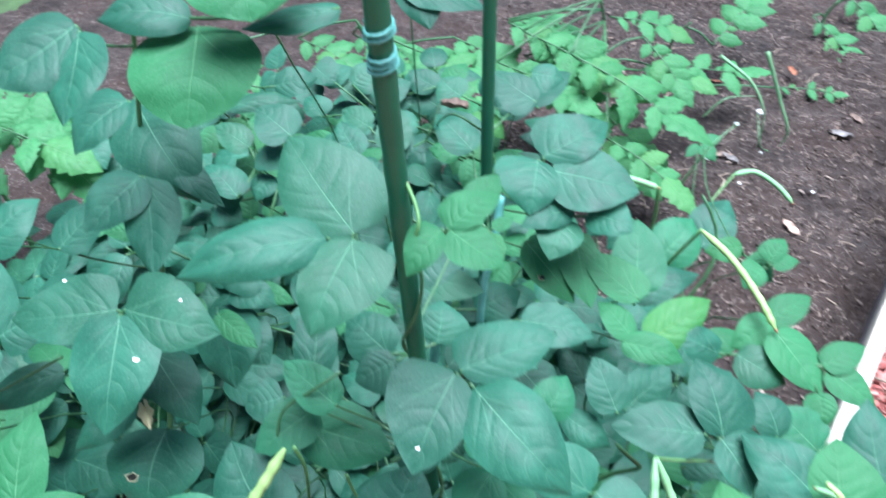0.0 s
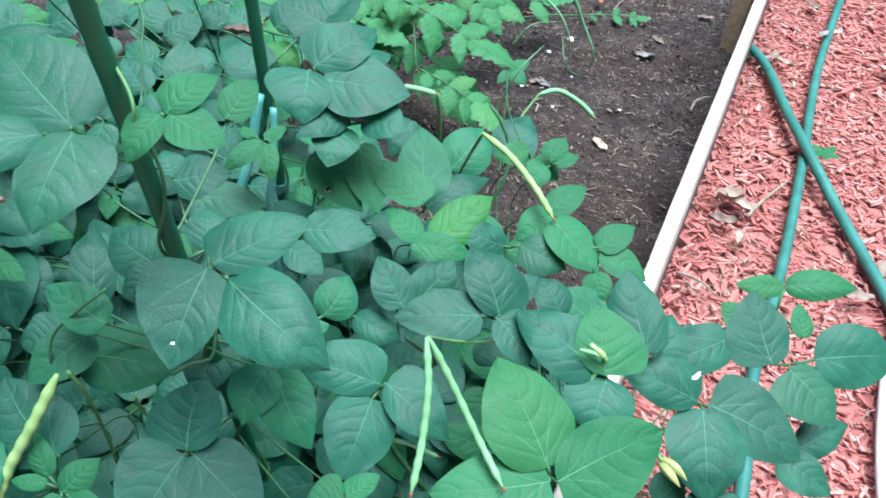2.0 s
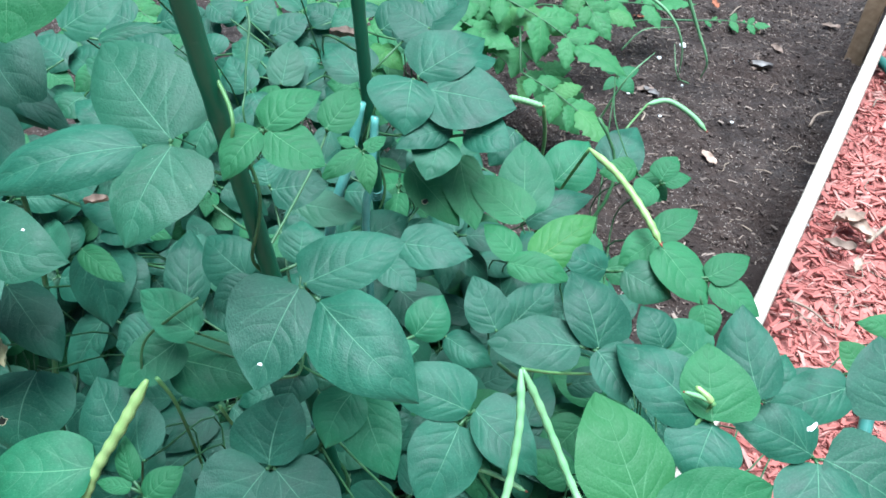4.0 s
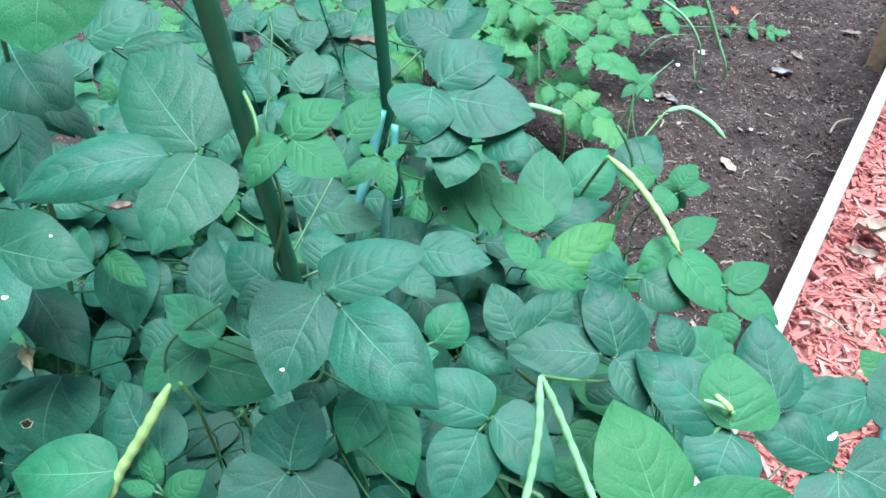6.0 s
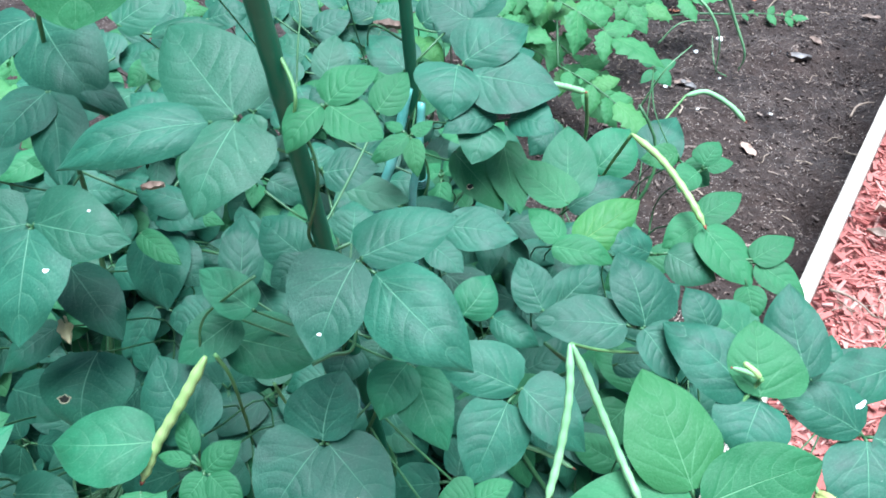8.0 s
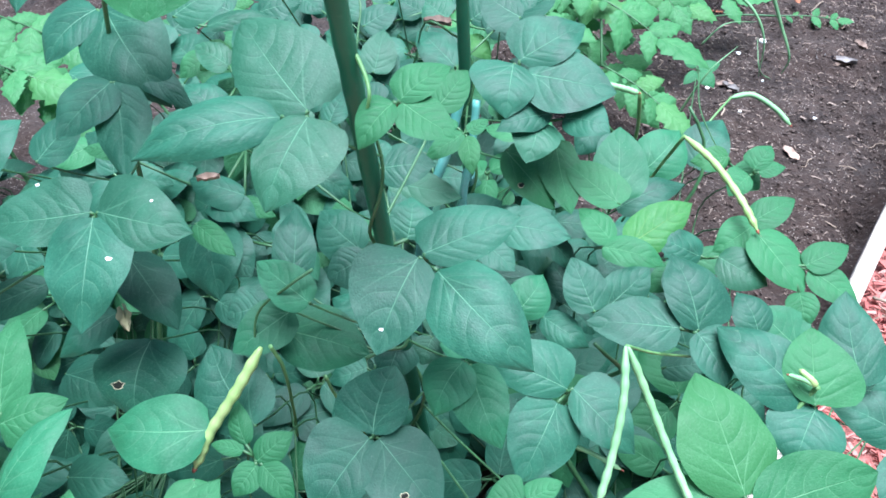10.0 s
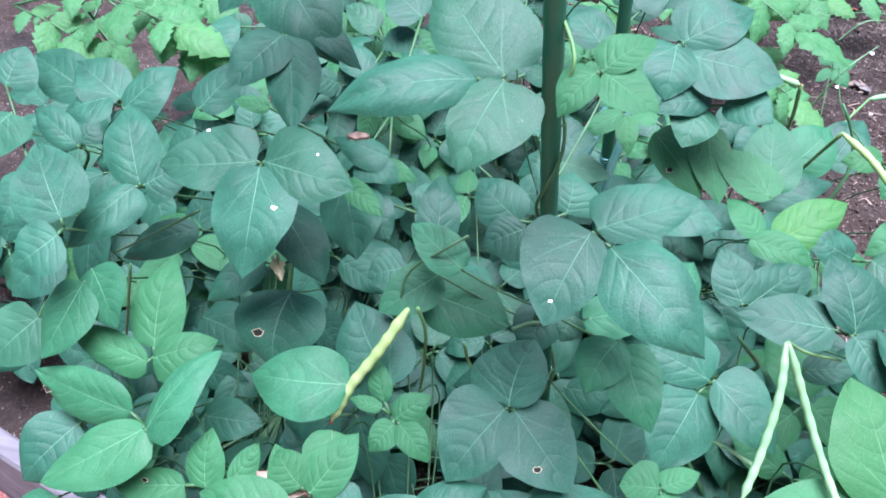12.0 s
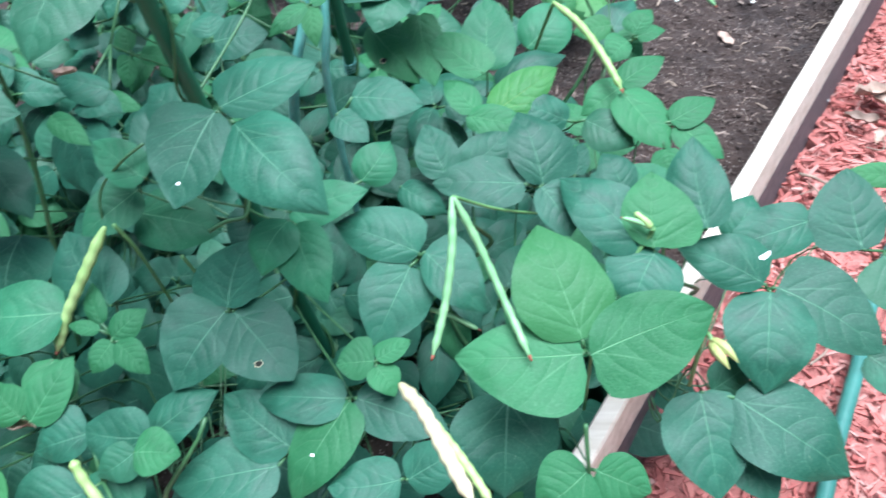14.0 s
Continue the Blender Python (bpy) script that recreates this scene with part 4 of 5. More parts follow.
leaf(7, "mature", ((-0.327, 1.314, 0.479), (-0.370, 1.342, 0.497), 0.054), ((-0.321, 1.343, 0.497), (-0.273, 1.373, 0.514), 0.054))
leaf(7, "fresh", ((-0.354, 0.994, 0.628), (-0.388, 0.961, 0.610), 0.045), ((-0.326, 0.931, 0.592), (-0.361, 0.949, 0.603), 0.037))
leaf(7, "mature", ((-0.282, 0.906, 0.594), (-0.314, 0.881, 0.580), 0.039), ((-0.373, 0.877, 0.577), (-0.338, 0.859, 0.567), 0.044))
leaf(7, "mature", ((-0.240, 1.261, 0.478), (-0.283, 1.210, 0.449), 0.057), ((-0.265, 1.318, 0.510), (-0.229, 1.357, 0.533), 0.059), ((-0.145, 1.258, 0.476), (-0.201, 1.243, 0.467), 0.051))
leaf(7, "mature", ((-0.189, 1.396, 0.492), (-0.238, 1.430, 0.512), 0.055), ((-0.134, 1.316, 0.447), (-0.087, 1.347, 0.464), 0.054), ((-0.215, 1.326, 0.453), (-0.261, 1.297, 0.436), 0.056))
leaf(7, "mature", ((-0.476, 1.152, 0.509), (-0.517, 1.186, 0.528), 0.061), ((-0.484, 1.118, 0.489), (-0.518, 1.088, 0.472), 0.060), ((-0.439, 1.204, 0.539), (-0.471, 1.177, 0.523), 0.056))
leaf(7, "mature", ((-0.334, 1.341, 0.529), (-0.293, 1.313, 0.512), 0.055), ((-0.311, 1.255, 0.481), (-0.343, 1.288, 0.499), 0.048), ((-0.030, 1.213, 0.456), (-0.066, 1.168, 0.431), 0.049))
leaf(7, "mature", ((-0.562, 1.272, 0.484), (-0.589, 1.229, 0.459), 0.066), ((-0.551, 1.287, 0.492), (-0.517, 1.318, 0.510), 0.066))
leaf(7, "mature", ((-0.528, 1.098, 0.499), (-0.562, 1.052, 0.472), 0.059), ((-0.514, 1.153, 0.531), (-0.564, 1.185, 0.549), 0.060), ((-0.664, 1.113, 0.508), (-0.615, 1.074, 0.484), 0.060))


def understory(count, seed, among):
    """Lower leaves that fill the shade below the top ones."""
    rnd = random.Random(seed)
    tops = list(junctions)
    made = 0
    while made < count:
        i = rnd.choice(among)
        x, y = PLANTS[i][0] + rnd.gauss(0, 0.19), PLANTS[i][1] + rnd.gauss(0, 0.18)
        if not inside_bed(x, y, 0.02) or x > 0.28 + 0.25 * y or y > 1.36:
            continue
        if x > 0.12 and min((t.xy - Vector((x, y))).length for t in tops) > 0.06:
            continue
        if y < 0.62 and -0.5 < x < 0.15 and rnd.random() < 0.75:
            continue
        near = [t.z for t in tops if (t.xy - Vector((x, y))).length < 0.15] or [min(tops, key=lambda t: (t.xy - Vector((x, y))).length).z]
        high = min(near) - 0.175
        z = rnd.uniform(max(0.165, high - 0.14), max(0.2, high))
        turn, size = rnd.uniform(0, math.tau), rnd.uniform(0.055, 0.095)
        f = (FACING + Vector((rnd.gauss(0, 0.22), rnd.gauss(0, 0.22), 0))).normalized()
        side = f.cross(Vector((math.cos(turn), math.sin(turn), 0))).normalized()
        fore = side.cross(f)
        j = Vector((x, y, z))
        blades = []
        for a in (0, 1.75, -1.75):
            way = fore * math.cos(a) + side * math.sin(a) - Vector((0, 0, 0.15))
            b = j + way * (0.022 if a == 0 else 0.006)
            blades.append((b, b + way * size * rnd.uniform(0.85, 1.1), size * rnd.uniform(0.6, 0.75)))
        leaf(i, "mature" if rnd.random() < 0.85 else "fresh", *blades, facing=f, jitter=0.05)
        made += 1


def far_canopy(count, seed):
    """Overlapping leaves of the plants behind the stakes, some fresh and pale, hiding the soil between them."""
    rnd = random.Random(seed)
    for _ in range(count):
        i = rnd.choice((1, 7, 7, 8, 8))
        x, y = rnd.uniform(-0.62, 0.1), rnd.uniform(0.86, 1.42)
        j = Vector((x, y, rnd.uniform(0.36, 0.5)))
        turn, size = rnd.uniform(0, math.tau), rnd.uniform(0.045, 0.075)
        f = (FACING + Vector((rnd.gauss(0, 0.25), rnd.gauss(0, 0.2), 0))).normalized()
        side = f.cross(Vector((math.cos(turn), math.sin(turn), 0))).normalized()
        fore = side.cross(f)
        blades = []
        for a in (0, 1.75, -1.75):
            way = fore * math.cos(a) + side * math.sin(a) - Vector((0, 0, 0.15))
            b = j + way * (0.016 if a == 0 else 0.004)
            blades.append((b, b + way * size * rnd.uniform(0.85, 1.1), size * rnd.uniform(0.6, 0.78)))
        leaf(i, "fresh" if rnd.random() < 0.45 else "mature", *blades, facing=f, jitter=0.08)


understory(340, 8, range(10))
far_canopy(70, 31)
understory(130, 9, (1, 7, 8, 8, 2, 0))


# ---- pods, flower stalks and tendrils ----
def pod(i, points, radius, material, label, tip=POD_TIP, beads=9, name="pod"):
    origin = bean_plants[i].location
    pts = [q - origin for q in spline(points, 16)]
    v, f = tube(pts, lambda t: radius * min(1.0, 0.35 + 7 * t, 0.25 + 8 * (1 - t)) * (1 + 0.1 * math.sin(t * beads * math.tau) + 0.05 * noise.noise(Vector((t * 9, beads, radius * 900)))), 9)
    ob = part(name, mesh_of(name, v, f, material), bean_plants[i], label)
    if tip:
        end, back = pts[-1], pts[-4]
        v, f = tube([end - (end - back) * 0.1, end + (end - back) * 0.25, end + (end - back) * 0.5], lambda t: radius * (0.5 - 0.3 * t), 6)
        part("pod_tip", mesh_of("pod_tip", v, f, tip), ob, "shrivelled reddish tip")
    return ob


def strand(i, points, radius, material=PEDUNCLE, name="flower_stalk", label=""):
    origin = bean_plants[i].location
    v, f = tube([q - origin for q in spline(points, 9)], lambda t: radius * (1 - 0.25 * t), 7)
    return part(name, mesh_of(name, v, f, material), bean_plants[i], label)


pod(5, ((-0.206, 0.506, 0.593), (-0.229, 0.479, 0.561), (-0.257, 0.458, 0.521), (-0.273, 0.438, 0.490)), 0.0052, POD_YELLOW, "ripening yellow-green knobbly bean pod")
pod(3, ((0.122, 0.493, 0.628), (0.121, 0.460, 0.598), (0.113, 0.427, 0.561), (0.101, 0.395, 0.531)), 0.0036, POD_GREEN, "slender pale green bean pod")
pod(3, ((0.124, 0.492, 0.628), (0.145, 0.471, 0.586), (0.166, 0.436, 0.549), (0.185, 0.397, 0.525)), 0.0036, POD_GREEN, "slender pale green bean pod")
pod(6, ((0.232, 0.848, 0.598), (0.260, 0.806, 0.592), (0.283, 0.755, 0.580), (0.299, 0.721, 0.562)), 0.0042, POD_YELLOW, "yellow bean pod with a red tip")
pod(3, ((0.076, 0.360, 0.542), (0.098, 0.328, 0.549), (0.117, 0.289, 0.555), (0.138, 0.249, 0.555)), 0.0058, POD_DRY, "pale straw-coloured dry bean pod")
pod(3, ((0.089, 0.343, 0.542), (0.115, 0.305, 0.553), (0.134, 0.277, 0.555), (0.152, 0.249, 0.551)), 0.0036, POD_YELLOW, "thin yellow-green bean pod")
pod(5, ((-0.201, 0.307, 0.516), (-0.193, 0.296, 0.500), (-0.178, 0.281, 0.482)), 0.0045, POD_YELLOW, "young yellow-green bean pod", beads=3)
pod(6, ((0.456, 1.392, 0.305), (0.499, 1.404, 0.305), (0.543, 1.385, 0.287), (0.571, 1.360, 0.266)), 0.0052, POD_GREEN, "curved green bean pod", beads=0)
pod(3, ((0.084, 0.493, 0.476), (0.111, 0.486, 0.470), (0.138, 0.473, 0.464)), 0.0024, POD_GREEN, "small thin green pod")
pod(6, ((0.133, 0.882, 0.647), (0.152, 0.875, 0.647), (0.173, 0.863, 0.647)), 0.0038, POD_GREEN, "short pale green pod")
strand(6, ((0.232, 0.848, 0.598), (0.213, 0.882, 0.512), (0.190, 0.914, 0.403)), 0.0024)
strand(6, ((0.174, 0.863, 0.647), (0.183, 0.889, 0.561), (0.171, 0.927, 0.403)), 0.0026)
strand(6, ((0.456, 1.392, 0.305), (0.406, 1.326, 0.293), (0.387, 1.320, 0.244)), 0.0022)
strand(5, ((-0.198, 0.508, 0.593), (-0.193, 0.515, 0.549), (-0.205, 0.545, 0.439), (-0.221, 0.578, 0.342)), 0.002)
strand(5, ((-0.156, 0.523, 0.531), (-0.150, 0.529, 0.488), (-0.123, 0.518, 0.439)), 0.0018)
strand(3, ((0.123, 0.493, 0.628), (0.160, 0.532, 0.573), (0.204, 0.559, 0.537)), 0.0017)
strand(4, ((0.298, 0.493, 0.58), (0.296, 0.496, 0.565), (0.262, 0.47, 0.52), (0.25, 0.46, 0.45), (0.25, 0.48, 0.3)), 0.0024)
strand(5, ((-0.156, 0.544, 0.659), (-0.179, 0.532, 0.647), (-0.212, 0.533, 0.610), (-0.221, 0.518, 0.561), (-0.245, 0.489, 0.427)), 0.0015, STALK, "vine", "thin pale green vine")
strand(0, ((-0.189, 0.725, 0.610), (-0.152, 0.711, 0.586), (-0.137, 0.738, 0.549)), 0.0015, STALK, "vine", "thin pale green vine")
strand(0, ((-0.093, 0.510, 0.903), (-0.087, 0.503, 0.895), (-0.082, 0.495, 0.887), (-0.080, 0.488, 0.879), (-0.083, 0.487, 0.866)), 0.0016, PEDUNCLE, "vine", "pale green shoot hugging the stake")
strand(1, ((-0.137, 0.80, 0.80), (-0.133, 0.783, 0.79), (-0.135, 0.760, 0.769), (-0.136, 0.738, 0.745), (-0.135, 0.715, 0.720), (-0.12, 0.74, 0.6), (-0.08, 0.82, 0.4)), 0.0012, STALK, "vine", "thin pale green vine")
strand(0, ((-0.109, 0.506, 0.582), (-0.092, 0.512, 0.588), (-0.074, 0.515, 0.591), (-0.069, 0.528, 0.604), (-0.066, 0.545, 0.62), (-0.068, 0.57, 0.56)), 0.002, STALK, "vine", "green stalk bending round the stake")
strand(2, ((-0.442, 0.586, 0.610), (-0.508, 0.570, 0.573), (-0.555, 0.580, 0.537)), 0.0016, STALK, "vine", "thin pale green vine")
strand(2, ((-0.495, 0.523, 0.586), (-0.523, 0.510, 0.488), (-0.550, 0.528, 0.439)), 0.0016, STALK, "vine", "thin pale green vine")
strand(6, ((0.383, 1.385, 0.366), (0.348, 1.200, 0.403), (0.310, 0.902, 0.512)), 0.0013, STALK, "vine", "thin pale green vine")
strand(3, ((0.231, 0.351, 0.488), (0.235, 0.332, 0.439), (0.243, 0.355, 0.366)), 0.0022, STALK, "vine", "thin pale green vine")
strand(4, ((0.492, 0.600, 0.488), (0.423, 0.575, 0.500), (0.398, 0.555, 0.488), (0.420, 0.575, 0.415)), 0.002, STALK, "vine", "thin pale green vine")

# ---- tomato plants ----
TOMATO = ((0.2, 1.78), (-0.3, 1.8), (-0.93, 1.22), (0.5, 2.08), (1.02, 2.42))
tomato_plants = []
for i, (px, py) in enumerate(TOMATO):
    plant = tagged(new("tomato_plant"), ("young tomato plant with bright serrated leaves on soil", "small tomato plant behind the beans", "sprawling tomato plant with pale stems",
                   "spindly tomato seedling on bare soil", "small tomato seedling beside the plank")[i], "tomato plant", "tomato plants")
    plant.location = (px, py, soil_height(px, py) - 0.01)
    line = [Vector((0.04 * math.sin(t * 0.25 + i), 0.03 * math.sin(t * 0.3), (0.36, 0.3, 0.46, 0.2, 0.16)[i] * t / 12)) for t in range(13)]
    v, f = tube(line, lambda t: 0.005 * (1 - 0.5 * t), 8)
    part("stem", mesh_of("stem", v, f, STALK), plant)
    tomato_plants.append((plant, [q + plant.location for q in line]))


def tomato_leaf(base, tip, width):
    base, tip = Vector(base), Vector(tip)
    plant, line = min(tomato_plants, key=lambda t: (t[0].location.xy - base.xy).length)
    foot = min(line, key=lambda q: (q - base).length)
    o = plant.location
    way = tip - base
    up = (Vector((0, -0.3, 0.95)) - way.normalized() * way.normalized().z).normalized()
    side = way.normalized().cross(up)
    mid = (base + tip) / 2 + up * way.length * 0.06
    axis = spline((base, mid, tip), 6)
    pieces = [tube([q - o for q in axis], lambda t: 0.0022 - 0.0012 * t, 6)]
    if (foot - base).length > 0.005:
        pieces.append(tube([q - o for q in spline((foot, (foot + base) / 2 + Vector((0, 0, 0.01)), base), 4)], 0.0026, 6))
    stalk = part("leaf", mesh_of("leaf", *joined(*pieces), STALK), plant)
    for at, s, l in ((0.22, 1, 0.7), (0.27, -1, 0.75), (0.4, 1, 0.3), (0.52, 1, 1.0), (0.57, -1, 0.95), (0.68, -1, 0.35), (0.8, 1, 0.9), (0.82, -1, 0.85), (0.9, 0, 1.3)):
        q = axis[int(at * (len(axis) - 1))]
        d = (side * s * 1.0 + way.normalized() * (0.55 if s else 1.0) + Vector((0, 0, dice.uniform(-0.35, 0.1)))).normalized()
        length = width * 0.6 * l * dice.uniform(0.85, 1.15)
        part("leaflet", dice.choice(LOBED), stalk, at=blade_pose(q - o, q + d * length - o, length * 0.6, (up + Vector((dice.gauss(0, 0.2), dice.gauss(0, 0.2), 0))).normalized()))


tomato_leaf((0.139, 1.602, 0.439), (0.357, 1.462, 0.359), 0.140)
tomato_leaf((0.127, 1.648, 0.366), (0.310, 1.477, 0.268), 0.133)
tomato_leaf((0.156, 1.570, 0.317), (0.304, 1.453, 0.250), 0.107)
tomato_leaf((0.271, 1.515, 0.244), (0.379, 1.465, 0.216), 0.072)
tomato_leaf((0.090, 1.704, 0.415), (0.144, 1.592, 0.350), 0.087)
tomato_leaf((0.327, 1.843, 0.366), (0.410, 1.729, 0.300), 0.109)
tomato_leaf((0.345, 1.912, 0.244), (0.628, 1.909, 0.243), 0.120)
tomato_leaf((0.283, 2.079, 0.305), (0.449, 2.048, 0.288), 0.109)
tomato_leaf((0.555, 2.065, 0.244), (0.681, 2.192, 0.317), 0.131)
tomato_leaf((0.726, 2.033, 0.146), (0.915, 2.015, 0.137), 0.059)
tomato_leaf((-0.206, 1.747, 0.366), (-0.029, 1.663, 0.317), 0.129)
tomato_leaf((-0.340, 1.801, 0.366), (-0.233, 1.738, 0.329), 0.107)
tomato_leaf((-0.606, 1.612, 0.415), (-0.517, 1.555, 0.382), 0.088)
tomato_leaf((-0.933, 1.131, 0.549), (-0.653, 1.065, 0.511), 0.131)
tomato_leaf((-0.817, 1.153, 0.512), (-0.630, 1.061, 0.460), 0.120)
tomato_leaf((-0.864, 1.291, 0.512), (-0.710, 1.233, 0.479), 0.121)
tomato_leaf((-1.115, 1.240, 0.439), (-0.932, 1.175, 0.401), 0.129)
tomato_leaf((-1.003, 1.255, 0.464), (-0.860, 1.148, 0.403), 0.090)
tomato_leaf((-0.859, 1.177, 0.488), (-0.658, 1.107, 0.447), 0.124)
tomato_leaf((-0.989, 1.427, 0.439), (-0.805, 1.309, 0.371), 0.122)
tomato_leaf((0.928, 2.400, 0.183), (1.026, 2.262, 0.104), 0.112)
tomato_leaf((1.081, 2.574, 0.183), (1.180, 2.418, 0.094), 0.161)
tomato_leaf((0.013, 1.789, 0.415), (0.152, 1.706, 0.367), 0.117)
tomato_leaf((0.054, 1.699, 0.366), (0.177, 1.596, 0.306), 0.113)
tomato_leaf((-0.462, 1.770, 0.366), (-0.323, 1.706, 0.329), 0.113)
tomato_leaf((-0.289, 1.802, 0.366), (-0.176, 1.724, 0.321), 0.120)
tomato_leaf((-0.110, 1.806, 0.366), (0.018, 1.741, 0.328), 0.126)
tomato_leaf((0.056, 1.775, 0.342), (0.145, 1.713, 0.306), 0.105)
tomato_leaf((0.043, 1.717, 0.430), (0.233, 1.599, 0.375), 0.150)
tomato_leaf((-0.010, 1.634, 0.398), (0.166, 1.529, 0.359), 0.120)
tomato_leaf((0.214, 1.457, 0.334), (0.338, 1.350, 0.295), 0.110)
tomato_leaf((0.014, 1.816, 0.409), (0.151, 1.748, 0.400), 0.130)
tomato_leaf((0.322, 1.817, 0.316), (0.464, 1.773, 0.288), 0.100)
tomato_leaf((-0.230, 1.661, 0.319), (-0.122, 1.745, 0.334), 0.120)
tomato_leaf((-0.139, 1.441, 0.365), (-0.041, 1.482, 0.377), 0.100)


# ---- onion blades ----
def onion(points, radius, label):
    v, f = tube(spline(points, 10), lambda t: radius * (1 - 0.75 * t), 7)
    tagged(part("onion_blade", mesh_of("onion_blade", v, f, ONION)), label, "onion leaf", "onion blades")


onion(((0.600, 1.791, 0.366), (0.647, 1.767, 0.268), (0.680, 1.742, 0.195), (0.677, 1.748, 0.146)), 0.005, "thin green onion blade arching over the soil")
onion(((0.505, 1.812, 0.342), (0.573, 1.763, 0.305), (0.609, 1.732, 0.244), (0.621, 1.735, 0.146)), 0.0045, "thin green onion blade arching over the soil")
onion(((0.403, 1.555, 0.146), (0.448, 1.545, 0.268), (0.508, 1.587, 0.305)), 0.003, "thin green onion blade arching over the soil")
onion(((0.466, 1.704, 0.244), (0.508, 1.706, 0.293), (0.594, 1.767, 0.268)), 0.0022, "thin green onion blade arching over the soil")
onion(((0.644, 1.723, 0.146), (0.570, 1.598, 0.244), (0.564, 1.645, 0.293)), 0.002, "thin green onion blade arching over the soil")


# ---- dead leaves, chips, twigs ----
def dead_leaf(x, y, z, length, turn, material, label, curl=0.5, tilt=0.0, ragged=0.25):
    rnd = random.Random(int(x * 1000) + int(y * 977))
    verts, faces = [], []
    nu, nv = 8, 10
    o = Vector((rnd.uniform(0, 9), rnd.uniform(0, 9), 0))
    for i in range(nv + 1):
        v = i / nv
        w = (v + 0.02) ** 0.5 * (1.02 - v) ** 0.6 * (1 + ragged * math.sin(v * 14 + o.x))
        for j in range(nu + 1):
            u = 2 * j / nu - 1
            q = Vector((u * w * 0.42, v - 0.5, curl * 0.2 * u * u + 0.1 * noise.noise(Vector((u * 1.5, v * 3, 0)) + o) + 0.06))
            verts.append(q * length)
    for i in range(nv):
        for j in range(nu):
            a = i * (nu + 1) + j
            faces.append((a, a + 1, a + nu + 2, a + nu + 1))
    tagged(part("dead_leaf", mesh_of("dead_leaf", verts, faces, material), at=pose(x, y, z, tilt, 0, turn)), label, "dead leaf", "dead leaves")


dead_leaf(0.633, 1.460, 0.126, 0.05, 20, CHIP_PALE, "pale dry leaf scrap on dark soil", 0.2, 0, 0.06)
dead_leaf(-0.078, 1.071, 0.618, 0.04, 80, DRY_LEAF, "curled brown dead leaf caught on foliage", 1.2, 0)
dead_leaf(0.351, 1.542, 0.170, 0.05, 70, RUST_LEAF, "rusty orange dead leaf on soil", 0.6, 0)
dead_leaf(0.815, 2.150, 0.131, 0.045, 0, RUST_LEAF, "rust-brown dead leaf on soil", 0.5, 0)
dead_leaf(0.543, 1.723, 0.126, 0.045, 90, DRY_LEAF, "grey-brown crumpled dead leaf on soil", 0.5, 0)
dead_leaf(0.834, 1.863, 0.126, 0.06, 30, DRY_LEAF, "grey-brown crumpled dead leaf on soil", 0.5, 0)
dead_leaf(0.844, 1.824, 0.126, 0.05, 110, DRY_LEAF, "grey-brown crumpled dead leaf on soil", 0.5, 0)
dead_leaf(1.099, 2.041, 0.126, 0.045, 70, DRY_LEAF, "grey-brown crumpled dead leaf on soil", 0.5, 0)
dead_leaf(0.594, 2.087, 0.126, 0.03, 70, RUST_LEAF, "rust-brown dead leaf scrap on soil", 0.5, 0)
dead_leaf(0.886, 2.022, 0.126, 0.05, 20, DRY_LEAF, "grey-brown crumpled dead leaf on soil", 0.5, 0)
dead_leaf(0.891, 1.272, 0.095, 0.085, 20, CHIP_PALE, "large tan crumpled dead leaf on red mulch", 0.7, 0)
dead_leaf(1.484, 2.000, 0.095, 0.05, 100, CHIP_PALE, "pale dead leaf against the hose", 0.5, 0)
dead_leaf(1.536, 1.787, 0.095, 0.05, 60, CHIP_PALE, "pale dead leaf on red mulch", 0.5, 0)
dead_leaf(1.491, 2.162, 0.095, 0.06, 10, DRY_LEAF, "grey dead leaf on red mulch", 0.5, 0)
dead_leaf(1.246, 1.880, 0.095, 0.05, 140, DRY_LEAF, "grey dead leaf on red mulch", 0.5, 0)
dead_leaf(0.875, 1.284, 0.1, 0.075, 100, CHIP_PALE, "pale tan crumpled dead leaf on red mulch", 1.1, 8)
dead_leaf(0.834, 1.212, 0.098, 0.06, 60, DRY_LEAF, "grey-brown crumpled dead leaf on red mulch", 0.8, -6)
dead_leaf(0.85, 1.16, 0.098, 0.045, 150, CHIP_PALE, "pale tan crumpled dead leaf on red mulch", 0.9, 0)
dead_leaf(1.249, 1.834, 0.098, 0.055, 30, CHIP_PALE, "pale dead leaf beside the plank and hose", 0.8, 0)
dead_leaf(1.206, 1.867, 0.098, 0.045, 75, GREY_SCRAP, "pale grey dead leaf beside the plank and hose", 0.4, 0)
dead_leaf(1.416, 1.953, 0.118, 0.05, 120, GREY_SCRAP, "pale grey leaf scrap lying on the hose", 0.4, 0)
dead_leaf(1.528, 1.774, 0.098, 0.07, 35, CHIP_PALE, "pinkish-tan dead leaf on red mulch", 0.5, 0)
dead_leaf(1.017, 0.978, 0.098, 0.06, 80, DRY_LEAF, "brown dead leaf on red mulch", 0.5, 0)
dead_leaf(0.79, 1.28, 0.1, 0.022, 20, GREY_SCRAP, "small bluish-grey scrap beside the plank", 0.2, 0)
dead_leaf(0.798, 1.854, 0.128, 0.05, 150, GREY_SCRAP, "ash-grey shredded leaf litter on soil", 0.9, 0)
dead_leaf(0.846, 1.829, 0.128, 0.06, 70, GREY_SCRAP, "ash-grey shredded leaf litter on soil", 0.9, 0)
